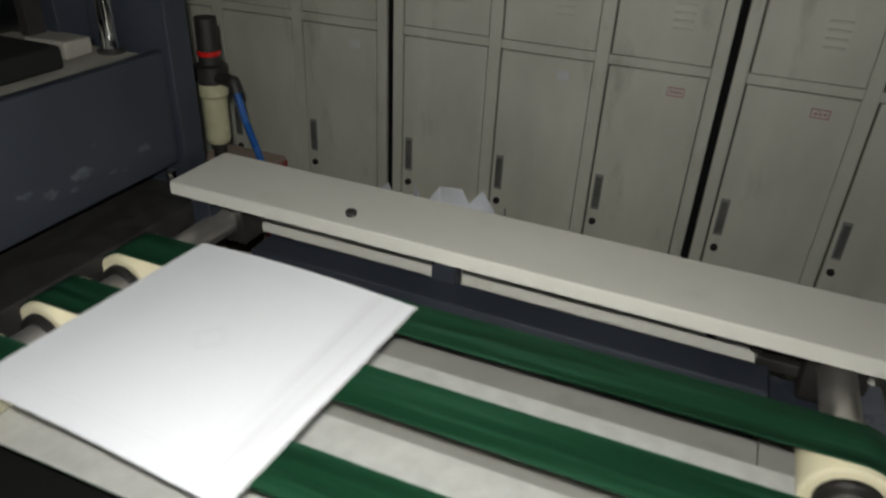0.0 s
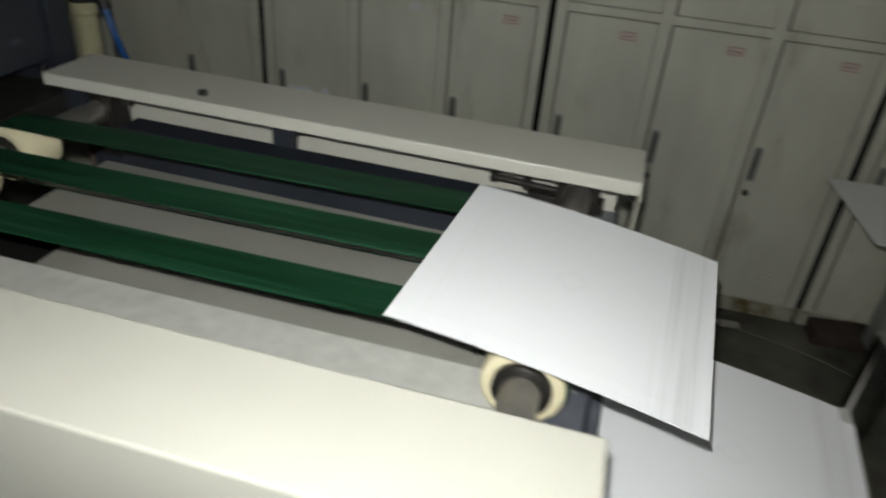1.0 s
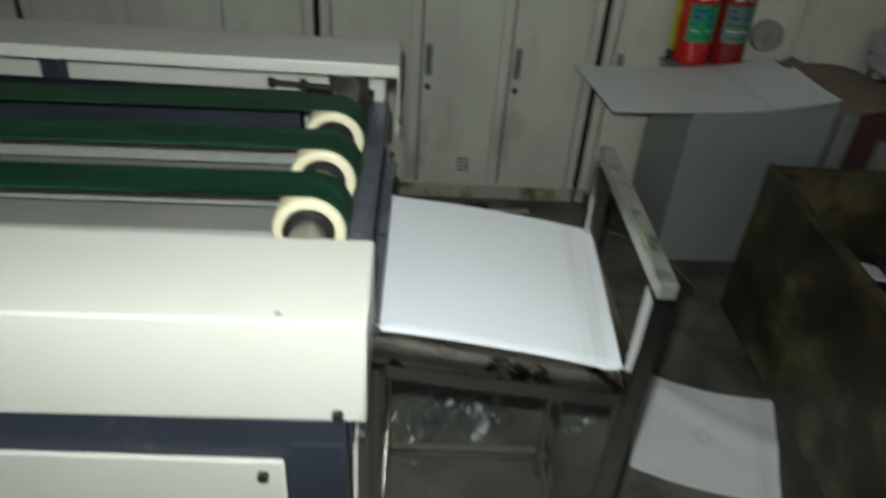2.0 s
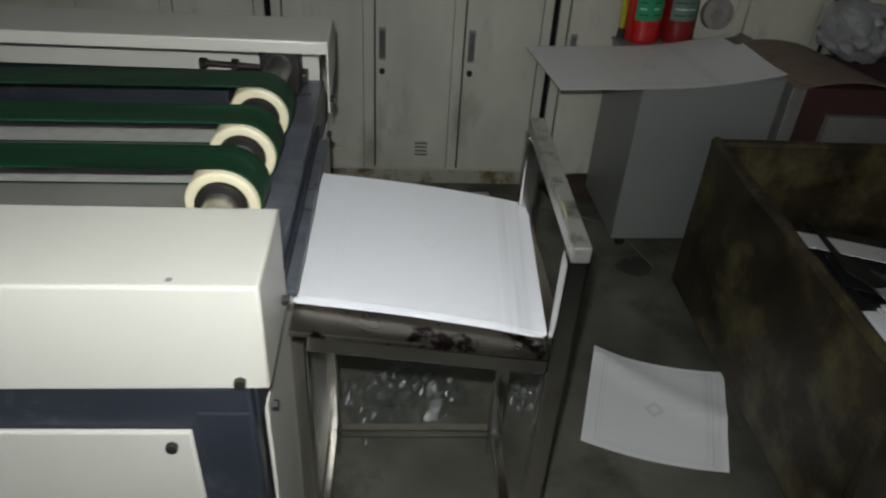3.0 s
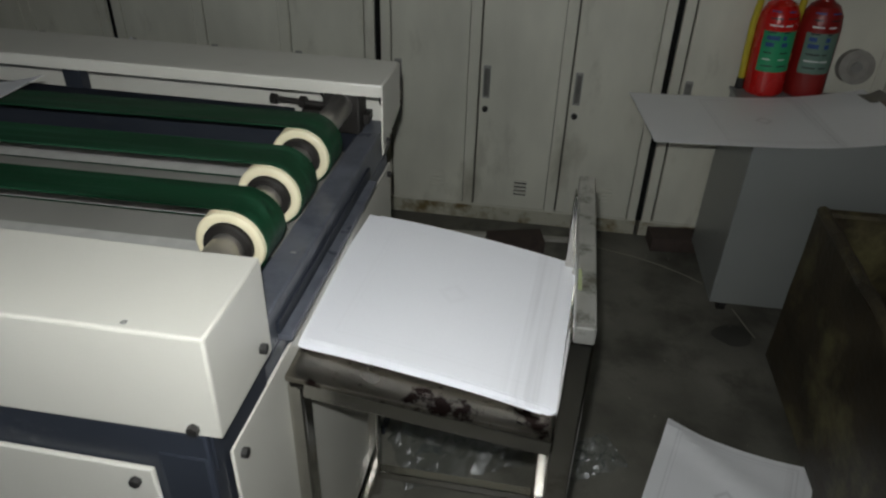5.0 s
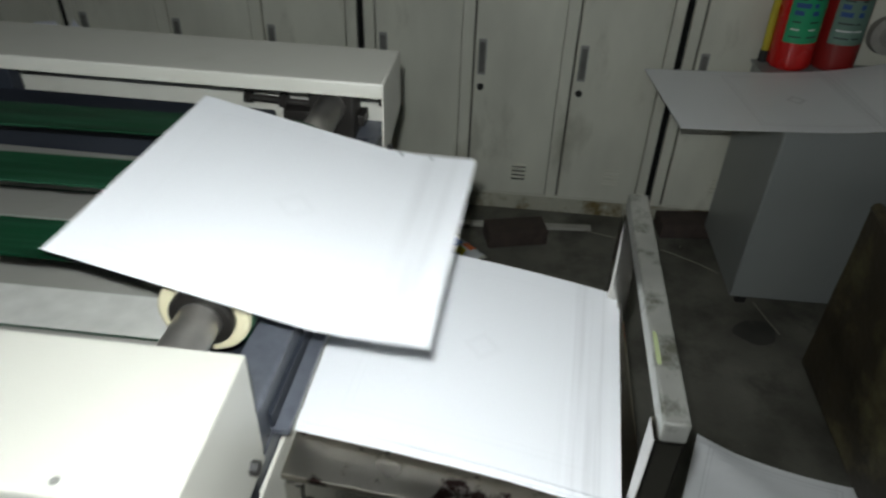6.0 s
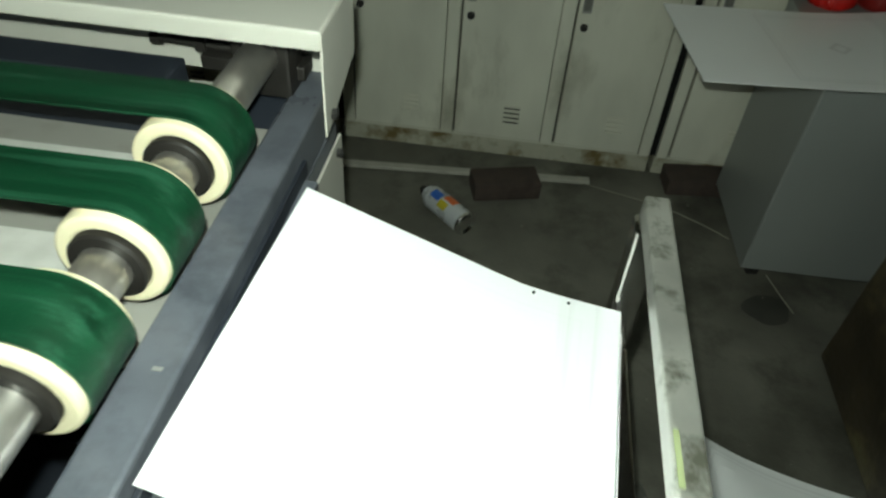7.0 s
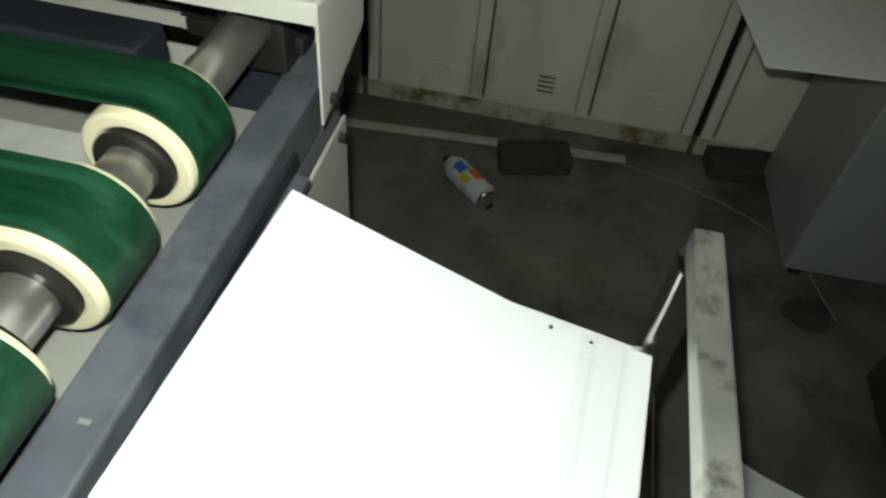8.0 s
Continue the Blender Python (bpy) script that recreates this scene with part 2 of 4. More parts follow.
def tube(bm, pts, r, seg=10):
    for a, b in zip(pts, pts[1:]):
        cyl(bm, a, b, r, seg=seg)
    for p in pts[1:-1]:
        bmesh.ops.create_uvsphere(bm, u_segments=seg, v_segments=6, radius=r, matrix=Matrix.Translation(p))


def mesh(name, bm, material, smooth=True):
    me = bpy.data.meshes.new(name)
    bmesh.ops.recalc_face_normals(bm, faces=bm.faces[:])
    bm.to_mesh(me)
    bm.free()
    for mm in material if isinstance(material, (list, tuple)) else [material]:
        me.materials.append(mm)
    if smooth:
        for p in me.polygons:
            p.use_smooth = True
        me.set_sharp_from_angle(angle=radians(20))
    return me


def part(name, bm, material, parent, label="", m=None):
    ob = new(name, mesh(name, bm, material))
    ob.parent = parent
    if m is not None:
        ob.matrix_basis = m
    if label:
        tagged(ob, label)
    return ob


def thing(name, m, label, category, group="", kind=""):
    ob = new(name)
    ob.matrix_basis = m
    ob.empty_display_size = 0.05
    return tagged(ob, label, category, group, kind)


def single(name, bm, material, m, label, category="", group="", kind=""):
    ob = new(name, mesh(name, bm, material))
    ob.matrix_basis = m
    return tagged(ob, label, category, group, kind)


def bmnew():
    return bmesh.new()


def simple_box(*a, **k):
    bm = bmesh.new()
    box(bm, *a, **k)
    return bm


ORIGIN = pose(0, 0, 0)
MACHINE = pose(-0.107, -1.488, 0.003, 0, 0, -0.8)
ROLLER_Z, ROLLER_R, BELT_SLOPE = 0.843, 0.0462, 1.0


# ---- the room ----
def room():
    bm = bmnew()
    bmesh.ops.create_grid(bm, x_segments=40, y_segments=40, size=4.0)
    for v in bm.verts:
        v.co.y -= 1.0
        v.co.z = 0.0015 * noise.noise(v.co * 2.0) - 0.002
    single("floor", bm, M_FLOOR, ORIGIN, "worn dark grey concrete floor with stains", kind="structure")
    single("wall_north", simple_box(-4, 4, 0.52, 0.66, 0, 3.2), M_WALL, ORIGIN, "grimy plastered wall behind the lockers", kind="structure")
    # west, east and south walls and the ceiling are unseen, added to close the room
    single("wall_west", simple_box(-4.14, -4, -5, 0.66, 0, 3.2), M_WALL, ORIGIN, "unseen plastered workshop wall closing the room", kind="structure")
    single("wall_east", simple_box(4, 4.14, -5, 0.66, 0, 3.2), M_WALL, ORIGIN, "unseen plastered workshop wall closing the room", kind="structure")
    # the window opening is invented and only serves the ambient fill
    bm = bmnew()
    box(bm, -4.14, 4.14, -5.14, -5, 0, 1.7)
    box(bm, -4.14, 4.14, -5.14, -5, 2.9, 3.2)
    box(bm, -4.14, -1.1, -5.14, -5, 1.7, 2.9)
    box(bm, 1.5, 4.14, -5.14, -5, 1.7, 2.9)
    single("wall_south", bm, M_WALL, ORIGIN, "unseen plastered wall with an added opening for the fill lamp", kind="structure")
    single("ceiling", simple_box(-4.14, 4.14, -5.14, 0.66, 3.2, 3.3), M_WALL, ORIGIN, "unseen painted ceiling closing the room", kind="structure")


# ---- lockers ----
UNIT, PITCH = 0.925, 0.2985


def louvre(bm, z, w=0.05):
    """One pressed louvre: a short hooded slot."""
    box(bm, -w / 2, w / 2, -0.006, 0.0, z, z + 0.006, bevel=0.002)


def locker_door(unit, x0, x1, z0, z1, upper, tag, vent_cx, slots):
    d = part("door", simple_box(x0, x1, -0.006, 0.012, z0, z1, bevel=0.003), M_LOCK, unit)
    xl = x0 + 0.0215
    if not upper:
        bm = bmnew()
        box(bm, xl - 0.012, xl + 0.012, -0.009, -0.005, 0.475, 0.585, bevel=0.002)
        part("handle_plate", bm, M_FROST, d)
        bm = bmnew()
        box(bm, xl - 0.0085, xl + 0.0085, -0.0105, -0.0085, 0.484, 0.576)
        box(bm, xl - 0.0085, xl + 0.002, -0.015, -0.0104, 0.484, 0.576, bevel=0.002)
        part("handle", bm, M_HANDLE, d, "dark recessed metal handle")
        bm = bmnew()
        cyl(bm, (xl, -0.005, 0.436), (xl, -0.013, 0.436), 0.0105, 0.0095, seg=20)
        cyl(bm, (xl, -0.013, 0.436), (xl, -0.0145, 0.436), 0.006, seg=16)
        part("lock", bm, M_BLACK, d, "round black cam lock")
    vz = tuple(z0 + 0.08 + 0.02 * i for i in range(4)) if upper else (0.128, 0.143, 0.158, 0.173)
    for z in vz:
        bm = bmnew()
        louvre(bm, 0)
        part("louvre", bm, M_LOCK, d, m=pose(vent_cx, -0.006, z))
        # flat dark plates stand for the shaded louvre openings; no hole is cut
        if slots and not upper:
            part("louvre_slot_shade", simple_box(-0.022, 0.022, -0.0075, -0.0055, -0.0065, -0.0005), M_DARK, d, m=pose(vent_cx, 0, z))
    if tag and not upper:
        cx = xl + 0.157
        hw = 0.022 if tag == 2 else 0.017
        part("tag", simple_box(cx - hw, cx + hw, -0.0075, -0.0055, z1 - 0.0565, z1 - 0.0325), M_TAGW if tag == 1 else M_TAGP, d, "small paper tag")
        if tag == 2:
            bm = bmnew()
            for q in ((-0.0215, 0.0215, -0.035, -0.033), (-0.0215, 0.0215, -0.056, -0.054), (-0.0215, -0.0198, -0.054, -0.035), (0.0198, 0.0215, -0.054, -0.035)):
                box(bm, cx + q[0], cx + q[1], -0.0082, -0.0074, z1 + q[2], z1 + q[3])
            part("tag_border", bm, M_TAGR, d, "thin red border")
            for k in range(3):
                part("tag_bar", simple_box(cx - 0.014 + 0.0105 * k, cx - 0.007 + 0.0105 * k, -0.0082, -0.0074, z1 - 0.0475, z1 - 0.0425), M_TAGR, d, "worn red marking")


def locker_unit(x0, tags, shade):
    u = thing("locker", pose(x0, 0, 0), shade, "locker", "steel lockers along the wall")
    h = 1.82
    bm = bmnew()
    box(bm, 0.003, UNIT - 0.003, 0.012, 0.48, 0.06, h)
    part("body", bm, M_LOCK, u)
    # plate behind the doors: the shade of the door gaps put into colour
    part("door_gap_backing", simple_box(0.036, UNIT - 0.036, 0.0085, 0.0117, 0.064, h - 0.02), M_SEAM, u, "dark plate for the shade in the door gaps")
    # near-black slab fills the gap to the next locker in place of shade
    part("side_gap_shade", simple_box(UNIT - 0.0025, UNIT + 0.0175, 0.008, 0.3, 0.06, h), M_DARK, u, "dark slab for the shade between two lockers")
    bm = bmnew()
    box(bm, 0.0, UNIT, 0.004, 0.44, 0, 0.058, bevel=0.002)
    part("plinth", bm, M_LOCKBASE, u, "plinth with yellowed dirt and chipped paint")
    for i in range(4):
        w = 0.032 if i in (0, 3) else 0.036
        c = (0.019, 0.017 + PITCH, 0.017 + 2 * PITCH, UNIT - 0.019)[i]
        part("stile", simple_box(c - w / 2, c + w / 2, -0.004, 0.012, 0.06, h, bevel=0.003), M_LOCK, u)
    for z0, z1 in ((0.058, 0.066), (0.896, 0.921), (h - 0.03, h)):
        part("cross_rail", simple_box(0.036, UNIT - 0.036, -0.002, 0.012, z0, z1, bevel=0.002), M_LOCK, u)
    for i in range(3):
        a, b = 0.038 + PITCH * i, 0.012 + PITCH * (i + 1) - 0.014
        if i == 2:
            b = UNIT - 0.038
        a += 0.0025
        for z0, z1, up in ((0.0685, 0.8935, False), (0.9235, h - 0.0325, True)):
            locker_door(u, a, b, z0, z1, up, tags[i], a + 0.0215 + 0.142, i == 1)
    return u


def lockers():
    locker_unit(-2.2365, (0, 0, 1), "grey-green painted steel locker with grimy doors")
    locker_unit(-1.2965, (0, 1, 2), "grey-green painted steel locker with black round locks")
    locker_unit(-0.3565, (2, 2, 2), "grey-green painted steel locker with stained lower doors")
    locker_unit(0.5835, (0, 0, 0), "grey-green painted steel locker partly behind a grey cabinet")
    locker_unit(1.5235, (0, 0, 0), "grey-green painted steel locker at the end of the row")


# ---- the conveyor machine ----
def belt_loop(bm, x0, x1, y0, y1, z, r):
    """Closed flat belt round two pulleys, thickness 2 mm, outer and inner face in two materials."""
    n = 20
    prof = [(x1, math.cos(math.pi / 2 - math.pi * i / n), math.sin(math.pi / 2 - math.pi * i / n)) for i in range(n + 1)]
    prof += [(x0, math.cos(-math.pi / 2 - math.pi * i / n), math.sin(-math.pi / 2 - math.pi * i / n)) for i in range(n + 1)]
    loops = []
    for rr in (r, r + 0.0022):
        for y in (y0, y1):
            loops.append([bm.verts.new((cx + rr * c, y, z + rr * s)) for cx, c, s in prof])
    k = len(prof)
    for i in range(k):
        j = (i + 1) % k
        f = bm.faces.new((loops[2][i], loops[2][j], loops[3][j], loops[3][i]))
        f.material_index = 0
        f = bm.faces.new((loops[0][i], loops[1][i], loops[1][j], loops[0][j]))
        f.material_index = 1
        for a, b in ((0, 2), (1, 3)):
            f = bm.faces.new((loops[a][i], loops[a][j], loops[b][j], loops[b][i]))
            f.material_index = 0


WHEEL_Y = (0.180, 0.050, -0.080)
ROLLER_X, ROLLER_X0 = -0.064, -0.972


def roller(x, label, z=ROLLER_Z):
    r = thing("roller", MACHINE @ pose(x, 0, z), label, "roller", "conveyor rollers")
    bm = bmnew()
    cyl(bm, (0, -0.27, 0), (0, 0.40, 0), 0.0215, seg=40)
    part("shaft", bm, M_STEEL, r, "bare steel shaft")
    for y in WHEEL_Y:
        bm = bmnew()
        m = pose(0, y, 0, -90)
        R = ROLLER_R
        lathe(bm, [(0.0322, 0.002), (0.0345, 0.0), (R - 0.004, 0.0), (R - 0.001, 0.0015), (R, 0.005), (R, 0.072), (R - 0.0015, 0.0755), (R - 0.004, 0.077), (0.0322, 0.077)], m, 48)
        w = part("wheel", bm, M_NYLON, r, "cream nylon belt pulley")
        bm = bmnew()
        lathe(bm, [(0.0205, -0.007), (0.0305, -0.007), (0.0325, -0.005), (0.0325, 0.082), (0.0305, 0.084), (0.0205, 0.084)], m, 40)
        part("collar", bm, M_COLLAR, w, "dark grey clamping collar")
        bm = bmnew()
        cyl(bm, (0.032, y - 0.003, 0), (0.033, y - 0.003, 0), 0.002, seg=10)
        part("set_screw", bm, M_STEEL, w)
    return r


def bolt(parent, p, axis, r=0.0065, h=0.007):
    bm = bmnew()
    a = Vector(axis)
    cyl(bm, p, Vector(p) + a * h, r, seg=6)
    cyl(bm, Vector(p) + a * h, Vector(p) + a * (h + 0.0006), r * 0.5, seg=12)
    part("bolt", bm, M_BLACK, parent, "black socket screw")


def machine():
    mc = thing("conveyor", MACHINE, "blue-grey steel conveyor frame with cream covers and green belts", "conveyor")
    # side beams, posts and end beam
    part("side_beam", simple_box(-1.0, -0.04, -0.315, -0.255, 0.70, 0.776, bevel=0.003), M_BLUE, mc)
    part("side_beam", simple_box(-0.86, -0.14, 0.318, 0.372, 0.70, 0.846, bevel=0.003), M_BLUEDK, mc)
    part("front_beam", simple_box(-1.0, 0.006, -0.3185, -0.29, 0.10, 0.77, bevel=0.004), M_BLUE, mc)
    part("end_beam", simple_box(-0.036, 0.008, -0.288, 0.47, 0.735, 0.794, bevel=0.004), M_BLUEBAR, mc, "blue-grey end beam with scratched paint")
    part("end_ledge", simple_box(0.0085, 0.028, -0.13, 0.3, 0.742, 0.752, bevel=0.002), M_BLUEBAR, mc)
    bm = bmnew()
    box(bm, 0.0085, 0.0135, -0.13, 0.31, 0.7525, 0.772, bevel=0.001)
    part("end_lip", bm, M_BLUEDK, mc)
    part("beam_end", simple_box(0.0085, 0.0125, -0.316, -0.181, 0.7155, 0.7705, bevel=0.001), M_BLUE, mc)
    part("beam_skirt", simple_box(0.0045, 0.0078, -0.286, 0.45, 0.710, 0.7345), M_BLUEBAR, mc)
    part("paint_chip", simple_box(-0.014, -0.006, -0.010, -0.006, 0.794, 0.7943), M_FROST, mc)
    for y in (-0.32, 0.40):
        part("corner_post", simple_box(-0.055, 0.004, y, y + 0.06, -0.003, 0.735, bevel=0.004), M_BLUE, mc)
        part("corner_post", simple_box(-1.0, -0.94, y, y + 0.06, -0.003, 0.735, bevel=0.004), M_BLUE, mc)
    part("lower_beam", simple_box(-0.94, -0.055, -0.318, -0.262, 0.08, 0.15, bevel=0.004), M_BLUE, mc)
    # cream panels
    p = part("front_panel", simple_box(-0.93, -0.06, -0.3265, -0.3195, 0.12, 0.711, bevel=0.003), M_CREAM, mc)
    bolt(p, (-0.0825, -0.3265, 0.691), (0, -1, 0))
    p = part("end_panel", simple_box(0.009, 0.014, -0.286, 0.455, 0.10, 0.714, bevel=0.002), M_CREAM, mc)
    bolt(p, (0.014, -0.267, 0.690), (1, 0, 0))
    bolt(p, (0.014, 0.43, 0.70), (1, 0, 0))
    part("back_panel", simple_box(-0.93, -0.06, 0.462, 0.466, 0.10, 0.76), M_CREAM, mc)
    # tray under the belts
    part("tray", simple_box(-0.895, -0.135, 0.0905, 0.316, 0.772, 0.777, bevel=0.001), M_TRAY, mc, "grey sheet-metal tray under the belts")
    part("tray", simple_box(-0.765, -0.135, -0.02, 0.09, 0.772, 0.777, bevel=0.001), M_TRAY, mc, "grey sheet-metal tray under the belts")
    part("tray", simple_box(-0.62, -0.135, -0.25, -0.0205, 0.772, 0.777, bevel=0.001), M_TRAY, mc, "grey sheet-metal tray under the belts")
    part("tray", simple_box(-0.134, -0.037, 0.0, 0.352, 0.772, 0.777, bevel=0.001), M_TRAY, mc, "grey sheet-metal tray under the belts")
    # black plate below the cut-away tray stands for the darkness of the trough
    part("trough_shade", simple_box(-1.0, -0.6, -0.25, 0.31, 0.70, 0.71), M_DARK, mc)
    part("inner_bar", simple_box(-0.134, -0.040, -0.03, -0.001, 0.70, 0.777), M_BLUEDK, mc)
    # added dark plate that keeps the inside below the belts dark
    part("inner_shade_plate", simple_box(-0.94, -0.056, -0.255, 0.40, 0.30, 0.31), M_BLUEDK, mc)
    # near cover: folded cream hood
    c = part("hood", simple_box(-1.02, 0.023, -0.322, -0.181, 0.772, 0.904, bevel=0.0035), M_CREAM, mc, "cream painted sheet-metal hood", pose(0, 0, 0, 0, 0, 0.8))
    bolt(c, (-0.006, -0.322, 0.784), (0, -1, 0))
    bolt(c, (0.023, -0.211, 0.800), (1, 0, 0))
    bm = bmnew()
    lathe(bm, [(0.0, -0.0004), (0.0025, 0.0002), (0.0035, 0.0006)], pose(-0.06, -0.312, 0.9043), 14)
    part("dent", bm, M_FROST, c)
    bolt(c, (-0.75, -0.2, 0.904), (0, 0, 1), 0.007, 0.005)
    part("far_ledge", simple_box(-0.138, -0.037, 0.353, 0.46, 0.76, 0.772), M_BLUE, mc)
    # press head at the feed end
    part("bed_plate", simple_box(-1.66, -1.005, -0.40, 0.46, 0.80, 0.868, bevel=0.004), M_BLACK, mc, "dark oily bed plate")
    # belts
    for y in WHEEL_Y:
        bm = bmnew()
        belt_loop(bm, ROLLER_X0, ROLLER_X, y + 0.008, y + 0.07, ROLLER_Z, ROLLER_R)
        part("belt", bm, [M_BELT, M_BELTIN], mc, "green flat conveyor belt", pose(ROLLER_X, 0, ROLLER_Z, 0, -BELT_SLOPE, 0) @ pose(-ROLLER_X, 0, -ROLLER_Z))
    # bearing brackets and tension screw under the far rail
    for x in (ROLLER_X, ROLLER_X0):
        b = part("bearing_block", simple_box(x - 0.035, x + 0.035, 0.40, 0.45, 0.79, 0.872, bevel=0.004), M_IRON, mc, "dark iron bearing block")
        for dx in (-0.025, 0.03):
            bolt(b, (x + dx, 0.39, 0.868), (0, 0, 1), 0.009, 0.01)
        bolt(b, (x + 0.085, 0.385, 0.862), (0, 0, 1), 0.009, 0.014)
    bm = bmnew()
    cyl(bm, (-0.211, 0.444, 0.829), (-0.09, 0.444, 0.824), 0.0058, seg=12)
    cyl(bm, (-0.216, 0.444, 0.829), (-0.204, 0.444, 0.8288), 0.0105, seg=6)
    cyl(bm, (-0.158, 0.444, 0.827), (-0.146, 0.444, 0.8265), 0.0125, seg=6)
    box(bm, -0.15, -0.02, 0.425, 0.46, 0.802, 0.82, bevel=0.002)
    part("tension_screw", bm, M_IRON, mc, "black belt tensioning screw")
    roller(ROLLER_X0, "steel feed-end roller with cream belt pulleys", ROLLER_Z + (ROLLER_X0 - ROLLER_X) * math.tan(radians(BELT_SLOPE)))


def far_rail():
    r = thing("rail_cover", pose(-0.074, -1.147, 0.002, 0, 0.05, -0.8), "cream folded sheet-metal cover along the belts", "cover")
    L = -1.051
    part("top", simple_box(L, 0, 0, 0.134, 0.905, 0.912, bevel=0.003), M_CREAM, r)
    part("lip", simple_box(L, 0, 0, 0.003, 0.89, 0.908, bevel=0.001), M_CREAM, r)
    part("back_wall", simple_box(L, -0.03, 0.131, 0.134, 0.778, 0.905), M_CREAM, r)
    bm = bmnew()
    q = []
    for x in (-0.002, 0.0005):
        q.append([bm.verts.new((x, 0.0, 0.785)), bm.verts.new((x, 0.134, 0.826)), bm.verts.new((x, 0.134, 0.909)), bm.verts.new((x, 0.0, 0.909))])
    bm.faces.new(q[0])
    bm.faces.new(q[1])
    for i in range(4):
        bm.faces.new((q[0][i], q[0][(i + 1) % 4], q[1][(i + 1) % 4], q[1][i]))
    e = part("end_plate", bm, M_CREAM, r)
    bolt(e, (0.0005, 0.025, 0.801), (1, 0, 0), 0.007, 0.006)
    for x in (-0.60, -1.02):
        part("bracket", simple_box(x - 0.018, x + 0.018, 0.025, 0.05, 0.826, 0.905, bevel=0.002), M_BLUEDK, r)
    bolt(r, (-0.748, 0.03, 0.912), (0, 0, 1), 0.008, 0.008)


def press_head():
    h = thing("press_head", pose(-1.157, -1.047, 0.010), "dark blue-grey steel press head with chrome guide column", "press")
    part("lower_plate", simple_box(-0.02, 0.0, -0.85, -0.02, 0.905, 1.085, bevel=0.004), M_BLUEDK, h, "dark blue plate with chipped lower edge")
    part("shelf", simple_box(-0.30, -0.0205, -0.85, -0.03, 1.05, 1.078, bevel=0.003), M_DUST, h, "dusty grey ledge")
    part("rear_plate", simple_box(-0.42, -0.302, -0.85, -0.02, 0.87, 1.05), M_BLUEDK, h)
    part("side_post", simple_box(-0.14, 0.01, -0.018, 0.03, 0.84, 1.75, bevel=0.003), M_BLUEDK, h)
    part("upper_beam", simple_box(-0.34, -0.05, -0.85, -0.02, 1.185, 1.55, bevel=0.004), M_BLUEDK, h)
    part("back_post", simple_box(-0.22, -0.142, -0.075, 0.03, 1.0785, 1.1848, bevel=0.003), M_BLUEDK, h)
    part("back_post", simple_box(-0.30, -0.24, -0.30, -0.22, 1.0785, 1.1848, bevel=0.003), M_IRON, h)
    bm = bmnew()
    cyl(bm, (-0.075, -0.047, 1.078), (-0.075, -0.047, 1.186), 0.0125, seg=28)
    part("guide_column", bm, M_CHROME, h, "polished chrome guide column")
    bm = bmnew()
    lathe(bm, [(0.0128, 0.0), (0.02, 0.0), (0.021, 0.004), (0.0135, 0.007)], pose(-0.075, -0.047, 1.0785), 28)
    part("seal", bm, M_BLACK, h)
    bm = bmnew()
    cyl(bm, (0.01, -0.055, 0.868), (0.01, -0.055, 0.906), 0.008, seg=16)
    part("guide_pin", bm, M_CHROME, h)
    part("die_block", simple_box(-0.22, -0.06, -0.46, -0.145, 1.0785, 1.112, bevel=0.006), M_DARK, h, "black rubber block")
    part("spacer", simple_box(-0.17, -0.09, -0.115, -0.066, 1.0785, 1.104, bevel=0.004), M_DUST, h)
    part("inner_plate", simple_box(-0.17, -0.155, -0.115, -0.085, 1.105, 1.1845), M_IRON, h)
    rnd = random.Random(3)
    for y, z, s in ((-0.091, 0.955, 0.014), (-0.135, 0.935, 0.006), (-0.155, 0.940, 0.009), (-0.208, 0.957, 0.019), (-0.225, 0.94, 0.008), (-0.264, 0.949, 0.013), (-0.298, 0.962, 0.011), (-0.18, 0.99, 0.004)):
        bm = bmnew()
        bm.faces.new([bm.verts.new((0.0006, y + s * (0.6 + 0.6 * rnd.random()) * math.cos(k * math.pi / 8), z + 0.55 * s * (0.4 + 0.9 * rnd.random()) * math.sin(k * math.pi / 8))) for k in range(16)])
        part("paint_chip", bm, M_CHIP, h, "chipped grey paint")


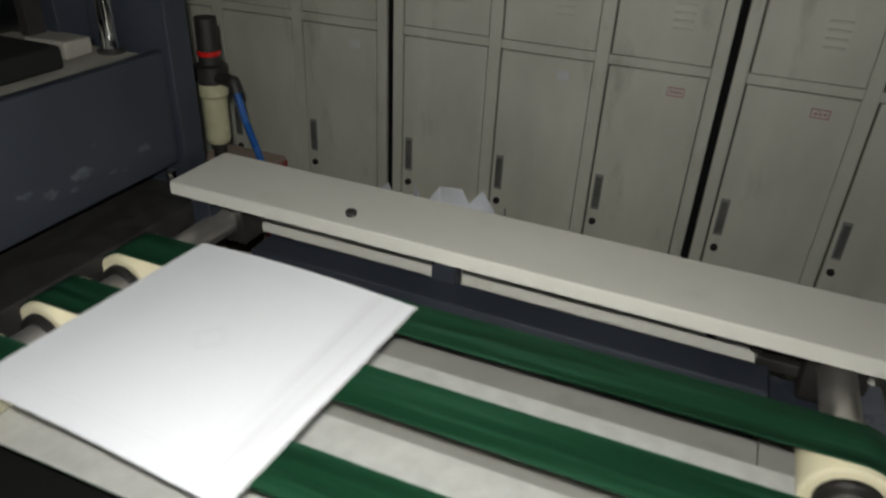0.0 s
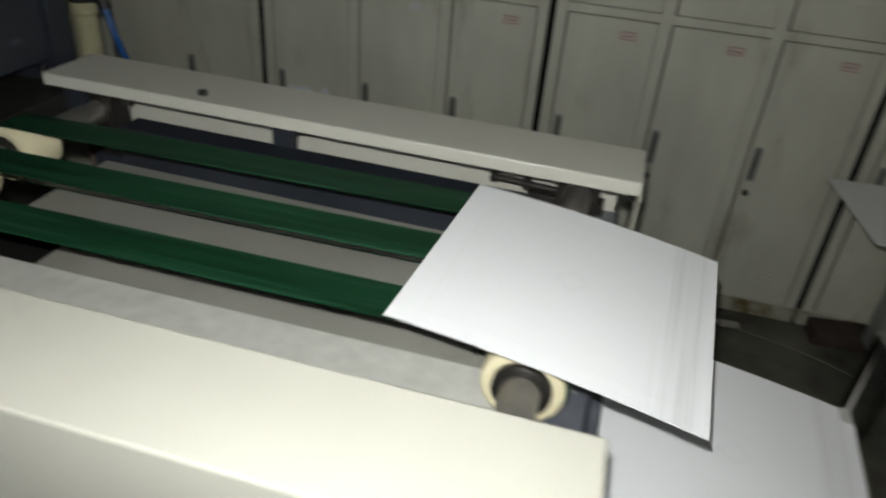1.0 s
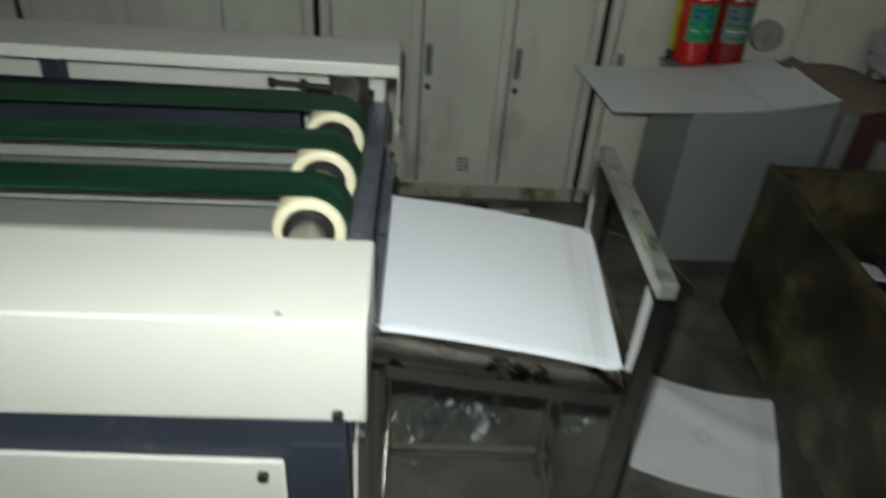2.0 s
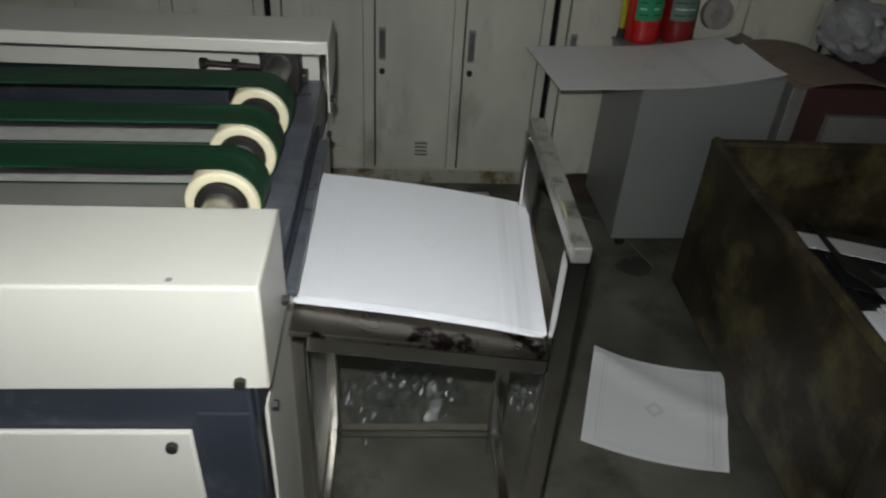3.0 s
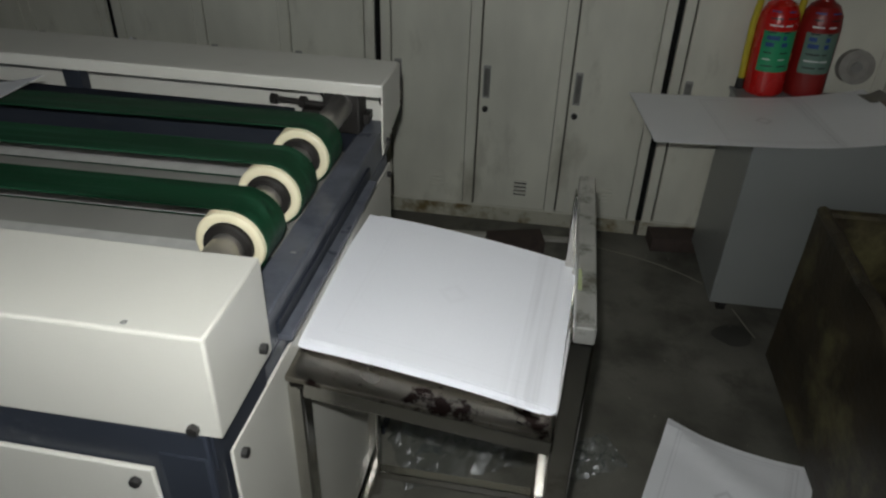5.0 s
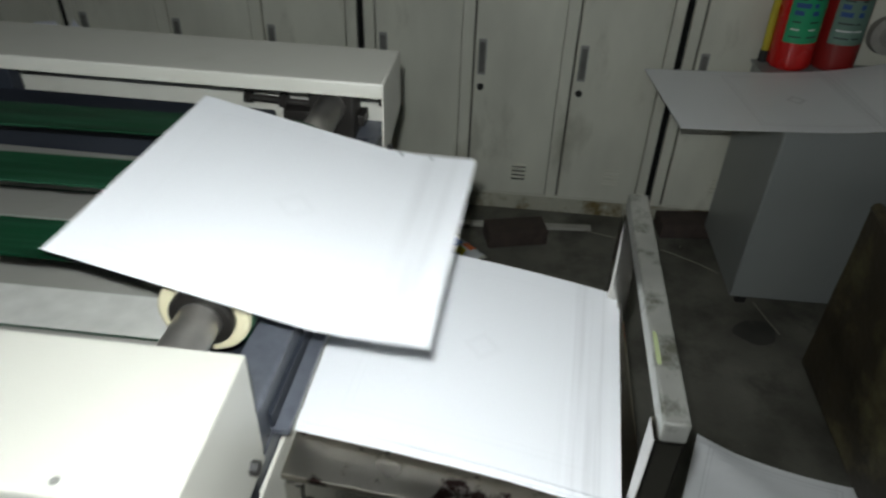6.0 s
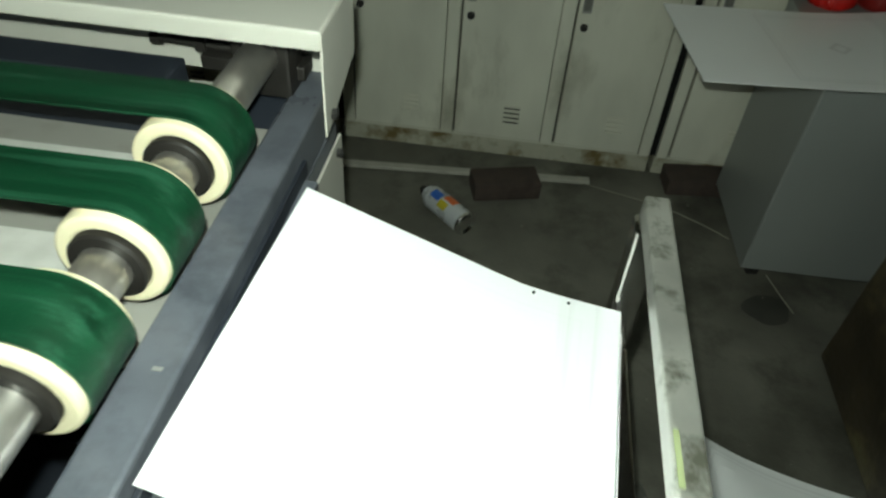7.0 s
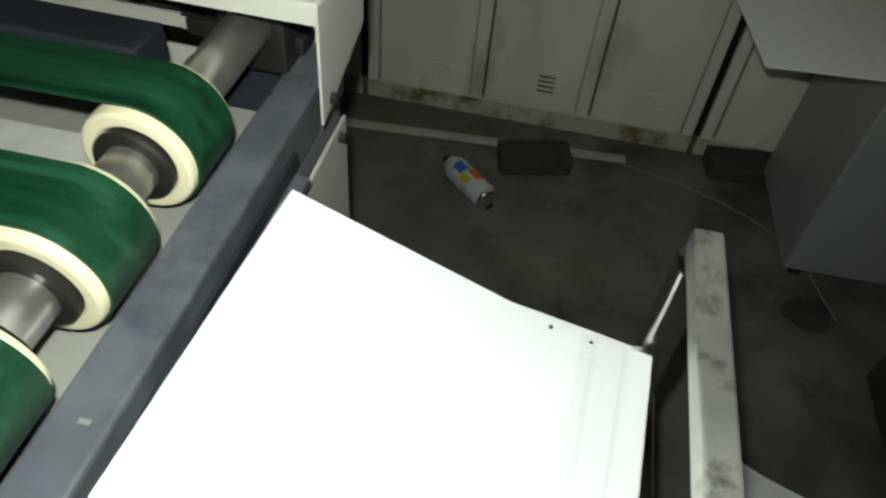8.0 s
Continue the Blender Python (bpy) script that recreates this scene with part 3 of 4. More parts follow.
def air_unit():
    a = thing("air_regulator", pose(-1.345, -0.745, 0.005), "compressed-air filter regulator with blue hose", "regulator")
    bm = bmnew()
    cyl(bm, (0, 0, 0.0), (0, 0, 0.80), 0.014, seg=14)
    box(bm, -0.06, 0.06, -0.06, 0.06, 0, 0.012)
    part("stand", bm, M_IRON, a)
    bm = bmnew()
    lathe(bm, [(0, 0.80), (0.022, 0.80), (0.026, 0.81), (0.026, 0.90), (0.03, 0.905), (0.03, 0.93), (0, 0.93)], None, 24)
    part("bowl", bm, M_BOWL, a, "yellowed translucent plastic bowl")
    bm = bmnew()
    lathe(bm, [(0.031, 0.93), (0.034, 0.935), (0.034, 0.965), (0.022, 0.97), (0.022, 1.06), (0.0, 1.063)], None, 24)
    part("cap", bm, M_BLACK, a, "black regulator knob")
    bm = bmnew()
    lathe(bm, [(0.0225, 0.985), (0.0245, 0.987), (0.0245, 0.994), (0.0225, 0.996)], None, 24)
    part("ring", bm, M_RED, a, "red ring")
    bm = bmnew()
    tube(bm, [(0.02, -0.01, 0.945), (0.07, -0.02, 0.945), (0.075, -0.02, 0.925)], 0.013)
    part("elbow", bm, M_BLACK, a)
    bm = bmnew()
    tube(bm, [(0.075, -0.02, 0.925), (0.088, -0.02, 0.87), (0.105, -0.01, 0.80), (0.11, 0.02, 0.7), (0.08, 0.05, 0.4), (0.05, 0.06, 0.02)], 0.0075)
    part("hose", bm, M_HOSE, a, "blue air hose")
    b = thing("parts_box", pose(-1.325, -0.745, 0), "brown cardboard box with red side", "box")
    bm = bmnew()
    box(bm, -0.12, 0.05, 0.035, 0.14, 0.0, 0.735, bevel=0.004)
    part("carton", bm, M_CARD, b)
    part("red_side", simple_box(0.051, 0.054, 0.037, 0.138, 0.5, 0.725), M_REDOLD, b, "dull red side")


def paper_scraps():
    """Crumpled sheets stuck upright behind the rail cover."""
    s = thing("paper_scraps", pose(-0.785, -0.85, -0.05), "crumpled white paper scraps in a carton", "paper")
    rnd = random.Random(9)
    for k, (dx, w, h, lean) in enumerate(((-0.06, 0.06, 0.88, 8), (-0.005, 0.09, 0.895, -14), (0.03, 0.06, 0.885, 12), (0.065, 0.05, 0.865, -6))):
        bm = bmnew()
        n = 5
        grid = [[bm.verts.new((1.5 * dx + 1.5 * w * (i / n - 0.5) + 0.02 * (j / n) * math.sin(k * 2.1 + i), 0.012 * rnd.uniform(-1, 1) + 0.012 * k, 0.6 + (h - 0.6) * j / n + (0.03 * math.sin(3.0 * i / n * math.pi + k) if j == n else 0) + (-0.04 * abs(i / n - 0.35 - 0.1 * k) if j == n else 0))) for i in range(n + 1)] for j in range(n + 1)]
        for j in range(n):
            for i in range(n):
                bm.faces.new((grid[j][i], grid[j][i + 1], grid[j + 1][i + 1], grid[j + 1][i]))
        bmesh.ops.solidify(bm, geom=bm.faces[:], thickness=0.0008)
        part("scrap", bm, M_PAPER, s)
    bm = bmnew()
    for x0, x1, y0, y1 in ((-0.16, 0.16, -0.04, -0.034), (-0.16, 0.16, 0.074, 0.08), (-0.16, -0.154, -0.034, 0.074), (0.154, 0.16, -0.034, 0.074)):
        box(bm, x0, x1, y0, y1, 0.045, 0.66)
    box(bm, -0.154, 0.154, -0.034, 0.074, 0.59, 0.598)
    part("carton", bm, M_CARD, s, "tall cardboard carton")


# ---- sheets ----
SL, SW = 0.343, 0.35


def board(bm, l=SL, w=SW, t=0.0007, curl=0.0, twist=0.0, nx=10, ny=10, edge=None):
    """One thin board, slightly curled: curl lifts the ends along x, twist one corner."""
    def zz(u, v):
        return curl * u * u * 4 + twist * (u * v * 4 + 1.0)
    top = [[bm.verts.new((u * l, v * w, zz(u, v) + t)) for u in [i / nx - 0.5 for i in range(nx + 1)]] for v in [j / ny - 0.5 for j in range(ny + 1)]]
    bot = [[bm.verts.new((p.co.x, p.co.y, p.co.z - t)) for p in r] for r in top]
    for j in range(ny):
        for i in range(nx):
            bm.faces.new((top[j][i], top[j][i + 1], top[j + 1][i + 1], top[j + 1][i]))
            bm.faces.new((bot[j][i], bot[j + 1][i], bot[j + 1][i + 1], bot[j][i + 1]))
    for j in range(ny):
        bm.faces.new((top[j][0], top[j + 1][0], bot[j + 1][0], bot[j][0]))
        bm.faces.new((top[j][nx], bot[j][nx], bot[j + 1][nx], top[j + 1][nx]))
    for i in range(nx):
        bm.faces.new((top[0][i], bot[0][i], bot[0][i + 1], top[0][i + 1]))
        bm.faces.new((top[ny][i], top[ny][i + 1], bot[ny][i + 1], bot[ny][i]))


STACK = pose(0.100, -1.4075, 0.684, 0.3, 6.8, -4.2)


def sheets():
    """The three boards that run over the belts and the pile that they land on."""
    moving = []
    for k in range(3):
        bm = bmnew()
        board(bm, l=(0.338, 0.34, 0.352)[k], w=0.34, curl=(-0.006, -0.006, 0.0)[k], twist=0.001)
        if k == 2:
            for v in bm.verts:
                v.co.z += 0.022 * max(0.0, (v.co.x / 0.352 - 0.18) / 0.32) ** 1.3
        s = single("board_sheet", bm, M_SHEET, ORIGIN, "thin white coated board sheet riding on green belts", "sheet", "white board sheets")
        if k == 2:
            for x in (0.083, 0.121):
                dot = bmnew()
                cyl(dot, (x, 0.162, 0.0045 if x < 0.1 else 0.011), (x, 0.162, 0.0068 if x < 0.1 else 0.0128), 0.0017, seg=10)
                part("punch_mark", dot, M_LABDK, s, "small dark punched mark")
        moving.append(s)
    rnd = random.Random(2)
    n = 9
    for k in range(n):
        bm = bmnew()
        board(bm, 0.345, 0.351, curl=-0.005, nx=6, ny=6, t=0.0005)
        off = (rnd.uniform(-0.026, 0.002), rnd.uniform(-0.004, 0.006), rnd.uniform(-1.2, 1.2)) if k < n - 1 else (0, 0, 0)
        single("board_sheet", bm, M_SHEET, STACK @ pose(off[0], off[1], -0.0007 * (n - k), 0, 0, off[2]), "thin white coated board sheet in a neat pile", "sheet", "white board sheets")
    return moving


# ---- delivery table ----
def rod(bm, p, q, w, roll=0.0):
    """Square tube with rounded edges between two points."""
    p, q = Vector(p), Vector(q)
    d = q - p
    m = Matrix.Translation((p + q) / 2) @ d.to_track_quat("Z", "Y").to_matrix().to_4x4() @ pose(0, 0, 0, 0, 0, roll)
    box(bm, -w / 2, w / 2, -w / 2, w / 2, -d.length / 2, d.length / 2, m, bevel=w * 0.12)


def delivery_table():
    t = thing("delivery_table", pose(0.089, -1.429, 0, 0, 0, -0.9), "stained stainless-steel tube table with end guard", "table")
    w = 0.03

    def part_rod(name, p, q, ww=w, material=M_STAIN, label=""):
        bm = bmnew()
        rod(bm, p, q, ww)
        return part(name, bm, material, t, label)

    xl, xr, yn, yf = -0.175, 0.187, -0.178, 0.178
    zl, zr = 0.668, 0.628
    for y in (yn, yf):
        part_rod("leg", (xl, y, 0), (xl, y, zl))
        part_rod("leg", (xr, y, 0), (xr, y, 0.806), 0.03)
        part_rod("top_rail", (xl + 0.015, y, zl - 0.004), (xr - 0.015, y, zr - 0.004))
        part_rod("lower_rail", (xl + 0.015, y * 0.97, 0.072), (xr - 0.015, y * 0.97, 0.072), 0.022)
    for x, z in ((xl, zl), (xr, zr)):
        part_rod("cross_rail", (x, yn + 0.015, z - 0.004), (x, yf - 0.015, z - 0.004))
        part_rod("lower_rail", (x, yn + 0.015, 0.072), (x, yf - 0.015, 0.072), 0.022)
    part_rod("guard_rail", (xr + 0.002, yn - 0.015, 0.8165), (xr + 0.002, yf + 0.016, 0.8165), 0.025, material=M_GUARD, label="worn guard rail with scuffed top")
    bm = bmnew()
    a = math.degrees(math.atan2(zl - zr, xr - xl))
    box(bm, -0.19, 0.165, yn - 0.019, yf + 0.012, -0.009, 0.0, pose(0.006, 0, (zl + zr) / 2 + 0.0205, 0, a, 0), bevel=0.002)
    part("tabletop", bm, M_STAINTOP, t, "sloping steel top with dark rubbed stains")
    for x in (xl, xr):
        for y in (yn, yf):
            bm = bmnew()
            lathe(bm, [(0, -0.015), (0.011, -0.0135), (0.0165, -0.007), (0.0185, 0.0), (0.0165, 0.007), (0.011, 0.0135), (0, 0.015)], pose(x, y * 0.985, 0.072), 20)
            part("weld_joint", bm, M_STAIN, t, "polished welded joint")
    part("tape", simple_box(xr - 0.0085, xr - 0.004, -0.12, -0.075, 0.8292, 0.8298), M_LIME, t, "strip of yellow-green tape")


# ---- floor things ----
def brick(x, y, rz):
    bm = bmnew()
    box(bm, -0.095, 0.095, -0.045, 0.045, 0, 0.052, bevel=0.004)
    for v in bm.verts:
        v.co += Vector((noise.noise(v.co * 30), noise.noise(v.co * 30 + Vector((5, 0, 0))), 0)) * 0.003
    single("brick", bm, M_BRICK, pose(x, y, 0, 0, 0, rz), "dark red-brown brick lying on the floor", "brick", "bricks by the lockers")


def floor_things():
    brick(0.152, -0.175, 15)
    brick(0.71, -0.045, 6)
    bm = bmnew()
    box(bm, -0.44, 0.4, -0.012, 0.012, 0, 0.012, bevel=0.002)
    single("floor_strip", bm, M_WOODW, pose(0.0, -0.118, 0, 0, 0, 4.6), "pale metal strip along the locker plinth", "strip")
    # spray can on its side
    c = thing("spray_can", pose(0.004, -0.328, 0.0335, 0, 90, 136), "white spray can with blue and orange print, lying down", "can")
    bm = bmnew()
    lathe(bm, [(0, -0.078), (0.02, -0.078), (0.028, -0.083), (0.032, -0.08), (0.0325, -0.076), (0.0325, 0.06), (0.031, 0.066), (0.022, 0.08), (0.0215, 0.084)], None, 32)
    part("body", bm, M_CAN, c)
    bm = bmnew()
    lathe(bm, [(0, -0.079), (0.019, -0.079), (0.027, -0.0838), (0.0318, -0.0815), (0.0331, -0.079), (0.0331, -0.072)], None, 32)
    part("base", bm, M_CHROME, c, "bare metal base")
    bm = bmnew()
    lathe(bm, [(0.016, 0.083), (0.016, 0.096), (0.010, 0.1), (0.009, 0.108), (0, 0.108)], None, 20)
    part("nozzle", bm, M_BLACK, c, "black nozzle")

    def patch(a0, a1, z0, z1, material, name):
        bm = bmnew()
        n = 6
        r = 0.0329
        rows = [[bm.verts.new((r * math.cos(radians(a0 + (a1 - a0) * i / n)), r * math.sin(radians(a0 + (a1 - a0) * i / n)), z)) for i in range(n + 1)] for z in (z0, z1)]
        for i in range(n):
            bm.faces.new((rows[0][i], rows[0][i + 1], rows[1][i + 1], rows[1][i]))
        part(name, bm, material, c)
    for base in (140, 260):
        patch(base, base + 48, 0.015, 0.05, M_CANB, "blue_print")
        patch(base + 30, base + 85, -0.03, 0.01, M_CANO, "orange_print")
        patch(base - 20, base + 20, -0.02, 0.012, M_YELLOW, "yellow_print")
    # board lying on the floor
    bm = bmnew()
    board(bm, 0.335, 0.315, curl=0.02, nx=14, ny=14)
    for v in bm.verts:
        v.co.z += 0.012 * max(0.0, 1 - abs(v.co.x * 0.45 + v.co.y - 0.07) / 0.05)
    single("board_sheet", bm, M_SHEETP, pose(0.70, -1.143, 0.010, 3.5, -2, -18.5), "curled white printed board lying on the concrete floor", "sheet", "white board sheets")
    # clear film
    rnd = random.Random(5)
    for (x, y, s, lab) in ((0.075, -1.085, 0.15, "crumpled clear plastic film under the table"), (0.40, -1.07, 0.075, "scrap of clear plastic film on the floor")):
        bm = bmnew()
        n = 26

        def crease(i, j):
            p = Vector((i * 0.28, j * 0.28, x * 9))
            ridge = 1 - abs(noise.noise(p)) * 2.2 + 0.6 * (1 - abs(noise.noise(p * 2.3 + Vector((3, 1, 0)))) * 2.2)
            rim = (1 - ((i / n - 0.5) * 2) ** 6) * (1 - ((j / n - 0.5) * 2) ** 6)
            return 0.006 + 0.24 * s * max(0.0, ridge) * rim
        g = [[bm.verts.new((s * (i / n - 0.5) * 2.0 + 0.012 * noise.noise(Vector((i * 0.4, j * 0.4, 7))), s * (j / n - 0.5) * 1.4 + 0.012 * noise.noise(Vector((i * 0.4, j * 0.4, 2))), crease(i, j))) for i in range(n + 1)] for j in range(n + 1)]
        for j in range(n):
            for i in range(n):
                bm.faces.new((g[j][i], g[j][i + 1], g[j + 1][i + 1]))
                bm.faces.new((g[j][i], g[j + 1][i + 1], g[j + 1][i]))
        single("plastic_film", bm, M_FILM, pose(x, y, 0, 0, 0, rnd.uniform(0, 40)), lab, "film")
    # thin wire on the floor
    bm = bmnew()
    tube(bm, [(0.38, -0.098, 0.003), (0.46, -0.12, 0.003), (0.56, -0.147, 0.003), (0.65, -0.185, 0.003), (0.72, -0.227, 0.003), (0.775, -0.268, 0.003)], 0.0022, 6)
    single("wire", bm, M_WIRE, ORIGIN, "thin pale wire lying on the floor", "wire")
    bm = bmnew()
    tube(bm, [(0.84, -0.415, 0.02), (0.87, -0.475, 0.006), (0.89, -0.525, 0.003)], 0.002, 6)
    single("wire", bm, M_WIRE, ORIGIN, "short pale string by the cabinet castor", "wire")
    rnd = random.Random(8)
    bm = bmnew()
    for k in range(60):
        s = rnd.uniform(0.001, 0.0035)
        x, y = rnd.uniform(-0.25, 1.0), rnd.uniform(-1.3, -0.05)
        box(bm, x, x + s, y, y + s * rnd.uniform(0.6, 2), -0.001, s * 0.5, bevel=0)
    single("floor_debris", bm, M_WIRE, ORIGIN, "small crumbs and paper chips on the floor", "debris", kind="stuff")
    bm = bmnew()
    vs = [bm.verts.new((0.06 * math.cos(a) * (1 + 0.15 * math.sin(3 * a)), 0.05 * math.sin(a), 0.0006)) for a in [i * 2 * math.pi / 20 for i in range(20)]]
    bm.faces.new(vs)
    single("oil_stain", bm, M_OIL, pose(0.828, -0.523, 0, 0, 0, 20), "dark oil stain on the concrete", kind="structure")


# ---- grey cabinet and what stands on it ----
def cabinet():
    c = thing("cabinet", pose(0.759, -0.439, 0, 0, 0, 1.0), "grey painted steel cabinet on castors", "cabinet")
    part("body", simple_box(0.0, 0.42, 0.0, 0.355, 0.052, 0.598, bevel=0.005), M_GREY, c)
    part("top", simple_box(-0.004, 0.424, -0.004, 0.36, 0.598, 0.606, bevel=0.002), M_GREY, c)
    for x in (0.05, 0.37):
        for y in (0.05, 0.31):
            bm = bmnew()
            cyl(bm, (x - 0.01, y, 0.024), (x + 0.01, y, 0.024), 0.024, seg=20)
            box(bm, x - 0.014, x + 0.014, y - 0.012, y + 0.012, 0.03, 0.052)
            part("castor", bm, M_BLACK, c, "black castor")
    s = thing("side_stand", pose(1.2, -0.44, 0), "dark stand with worn steel post", "stand")
    part("post", simple_box(0.0, 0.045, 0.0, 0.05, 0, 0.60, bevel=0.003), M_FROST, s)
    part("side_panel", simple_box(0.05, 0.5, 0.02, 0.33, 0.0, 0.58, bevel=0.003), M_CARDIN, s)
    part("front_panel", simple_box(0.14, 0.5, -0.002, 0.018, 0.1, 0.5), M_FROST, s)


def extinguisher(x, y, tilt, label, mat_label, red, r=0.056, h=0.2):
    e = thing("fire_extinguisher", pose(x, y, 0.6065, 0, tilt, 0), label, "extinguisher", "fire extinguishers")
    bm = bmnew()
    lathe(bm, [(0, 0.0), (r * 0.9, 0.0), (r, 0.008), (r, h), (r * 0.93, h + 0.03), (r * 0.7, h + 0.055), (r * 0.35, h + 0.068), (0.018, h + 0.075), (0.018, h + 0.09), (0, h + 0.09)], None, 40)
    part("cylinder", bm, red, e, "red enamelled steel cylinder")
    bm = bmnew()
    n = 14
    rows = [[bm.verts.new(((r + 0.0008) * math.cos(radians(-138 + 100 * i / n)), (r + 0.0008) * math.sin(radians(-138 + 100 * i / n)), z)) for i in range(n + 1)] for z in (0.075, h - 0.01)]
    for i in range(n):
        bm.faces.new((rows[0][i], rows[0][i + 1], rows[1][i + 1], rows[1][i]))
    lab = part("label", bm, mat_label, e, "green printed label")
    rnd = random.Random(int(x * 100))
    for k in range(9):
        z = 0.09 + k * 0.019
        for a0, a1 in ((-126, -126 + rnd.uniform(20, 40)), (-82, -82 + rnd.uniform(10, 32))):
            bm = bmnew()
            hh = 0.004 if k not in (3, 4) else 0.012
            rr = [[bm.verts.new(((r + 0.0014) * math.cos(radians(a0 + (a1 - a0) * i / 5)), (r + 0.0014) * math.sin(radians(a0 + (a1 - a0) * i / 5)), zz)) for i in range(6)] for zz in (z, z + hh)]
            for i in range(5):
                bm.faces.new((rr[0][i], rr[0][i + 1], rr[1][i + 1], rr[1][i]))
            part("print_bar", bm, (M_LABDK, M_LABWH, M_LABDK, M_LABBLUE, M_LABBLUE)[k % 5], lab)
    bm = bmnew()
    cyl(bm, (0, 0, h + 0.088), (0, 0, h + 0.125), 0.014, seg=18)
    cyl(bm, (0, 0, h + 0.112), (-0.04, -0.01, h + 0.115), 0.008, seg=12)
    part("valve", bm, M_IRON, e, "metal valve")
    bm = bmnew()
    box(bm, -0.012, 0.012, -0.012, 0.11, 0.0, 0.006, pose(0, 0, h + 0.132, 22, 0, -60), bevel=0.002)
    box(bm, -0.01, 0.01, -0.01, 0.11, 0.0, 0.006, pose(0, 0, h + 0.118, -4, 0, -60), bevel=0.002)
    part("lever", bm, M_BLACK, e, "black squeeze lever")
    bm = bmnew()
    tube(bm, [(-0.035, -0.01, h + 0.115), (-0.058, -0.008, h + 0.09), (-0.066, 0.0, h), (-0.065, 0.008, h * 0.6), (-0.064, 0.01, 0.03)], 0.0095, 12)
    part("hose", bm, M_YELLOW, e, "yellow discharge hose")
    bm = bmnew()
    cyl(bm, (-0.064, 0.01, 0.035), (-0.064, 0.01, 0.004), 0.011, 0.013, seg=16)
    part("nozzle", bm, M_BLACK, e)
    bm = bmnew()
    tube(bm, [(0.0, -0.02, h + 0.1), (-0.02, -0.03, h + 0.15), (-0.03, -0.02, h + 0.10), (0.01, -0.03, h + 0.09)], 0.007, 8)
    part("seal_strap", bm, M_YELLOW, e, "yellow plastic strap")


def on_cabinet():
    extinguisher(0.837, -0.105, -2, "red fire extinguisher with green label and yellow hose", M_GREENLAB, M_RED)
    extinguisher(0.952, -0.095, -1.5, "dark red fire extinguisher with faded label", M_DKLAB, M_REDOLD)
    # printed board overhanging the cabinet
    bm = bmnew()
    board(bm, 0.66, 0.345, curl=0.003, nx=24, ny=8, t=0.0012)
    for v in bm.verts:
        v.co.z += 0.034 * max(0.0, (v.co.x + 0.02) / 0.35) ** 2 + 0.004 * max(0.0, v.co.x / 0.36) * math.sin(v.co.y * 16)
    single("board_sheet", bm, M_SHEETP, pose(0.789, -0.362, 0.610, 0, 0, 7), "large curled white printed board on the grey cabinet", "sheet", "white board sheets")
    bm = bmnew()
    board(bm, 0.07, 0.05, curl=0.006, nx=6, ny=4, t=0.001)
    single("torn_flap", bm, M_DUST, pose(1.10, -0.225, 0.652, 4, -8, 24), "torn dull grey flap lying on the printed board", "cardboard")
    bm = bmnew()
    board(bm, 0.34, 0.38, curl=-0.02, nx=10, ny=8, t=0.003)
    single("cardboard", bm, M_CARD, pose(1.31, -0.27, 0.612, 0, 3, 14), "brown cardboard sheet with a drooping corner", "cardboard")
    # round roll standing against the lockers
    r = thing("tape_reel", pose(1.1, -0.03, 0.626), "grey-white round reel leaning on the locker", "reel")
    bm = bmnew()
    lathe(bm, [(0.016, -0.016), (0.03, -0.02), (0.05, -0.016), (0.05, 0.016), (0.03, 0.02), (0.016, 0.016), (0.016, -0.016)], pose(0, -0.005, 0.052, 80), 32)
    part("rim", bm, M_REEL, r)
    bm = bmnew()
    lathe(bm, [(0, -0.018), (0.0155, -0.018), (0.0155, 0.018), (0, 0.018)], pose(0, -0.005, 0.052, 80), 20)
    part("hub", bm, M_FROST, r, "grey hub")
    # plastic bag
    bm = bmnew()
    bmesh.ops.create_icosphere(bm, subdivisions=4, radius=0.11)
    for v in bm.verts:
        v.co.z *= 0.8
        v.co += v.co.normalized() * (0.035 * noise.noise(v.co * 14) + 0.015 * noise.noise(v.co * 40))
    single("plastic_bag", bm, M_BAG, pose(1.53, -0.14, 0.675), "crumpled grey-white plastic bag", "bag")
    single("bag_shelf", simple_box(-0.15, 0.3, -0.16, 0.1, 0.0, 0.585, bevel=0.003), M_FROST, pose(1.86, -0.13, 0), "dull grey steel box beside the stand", "box")


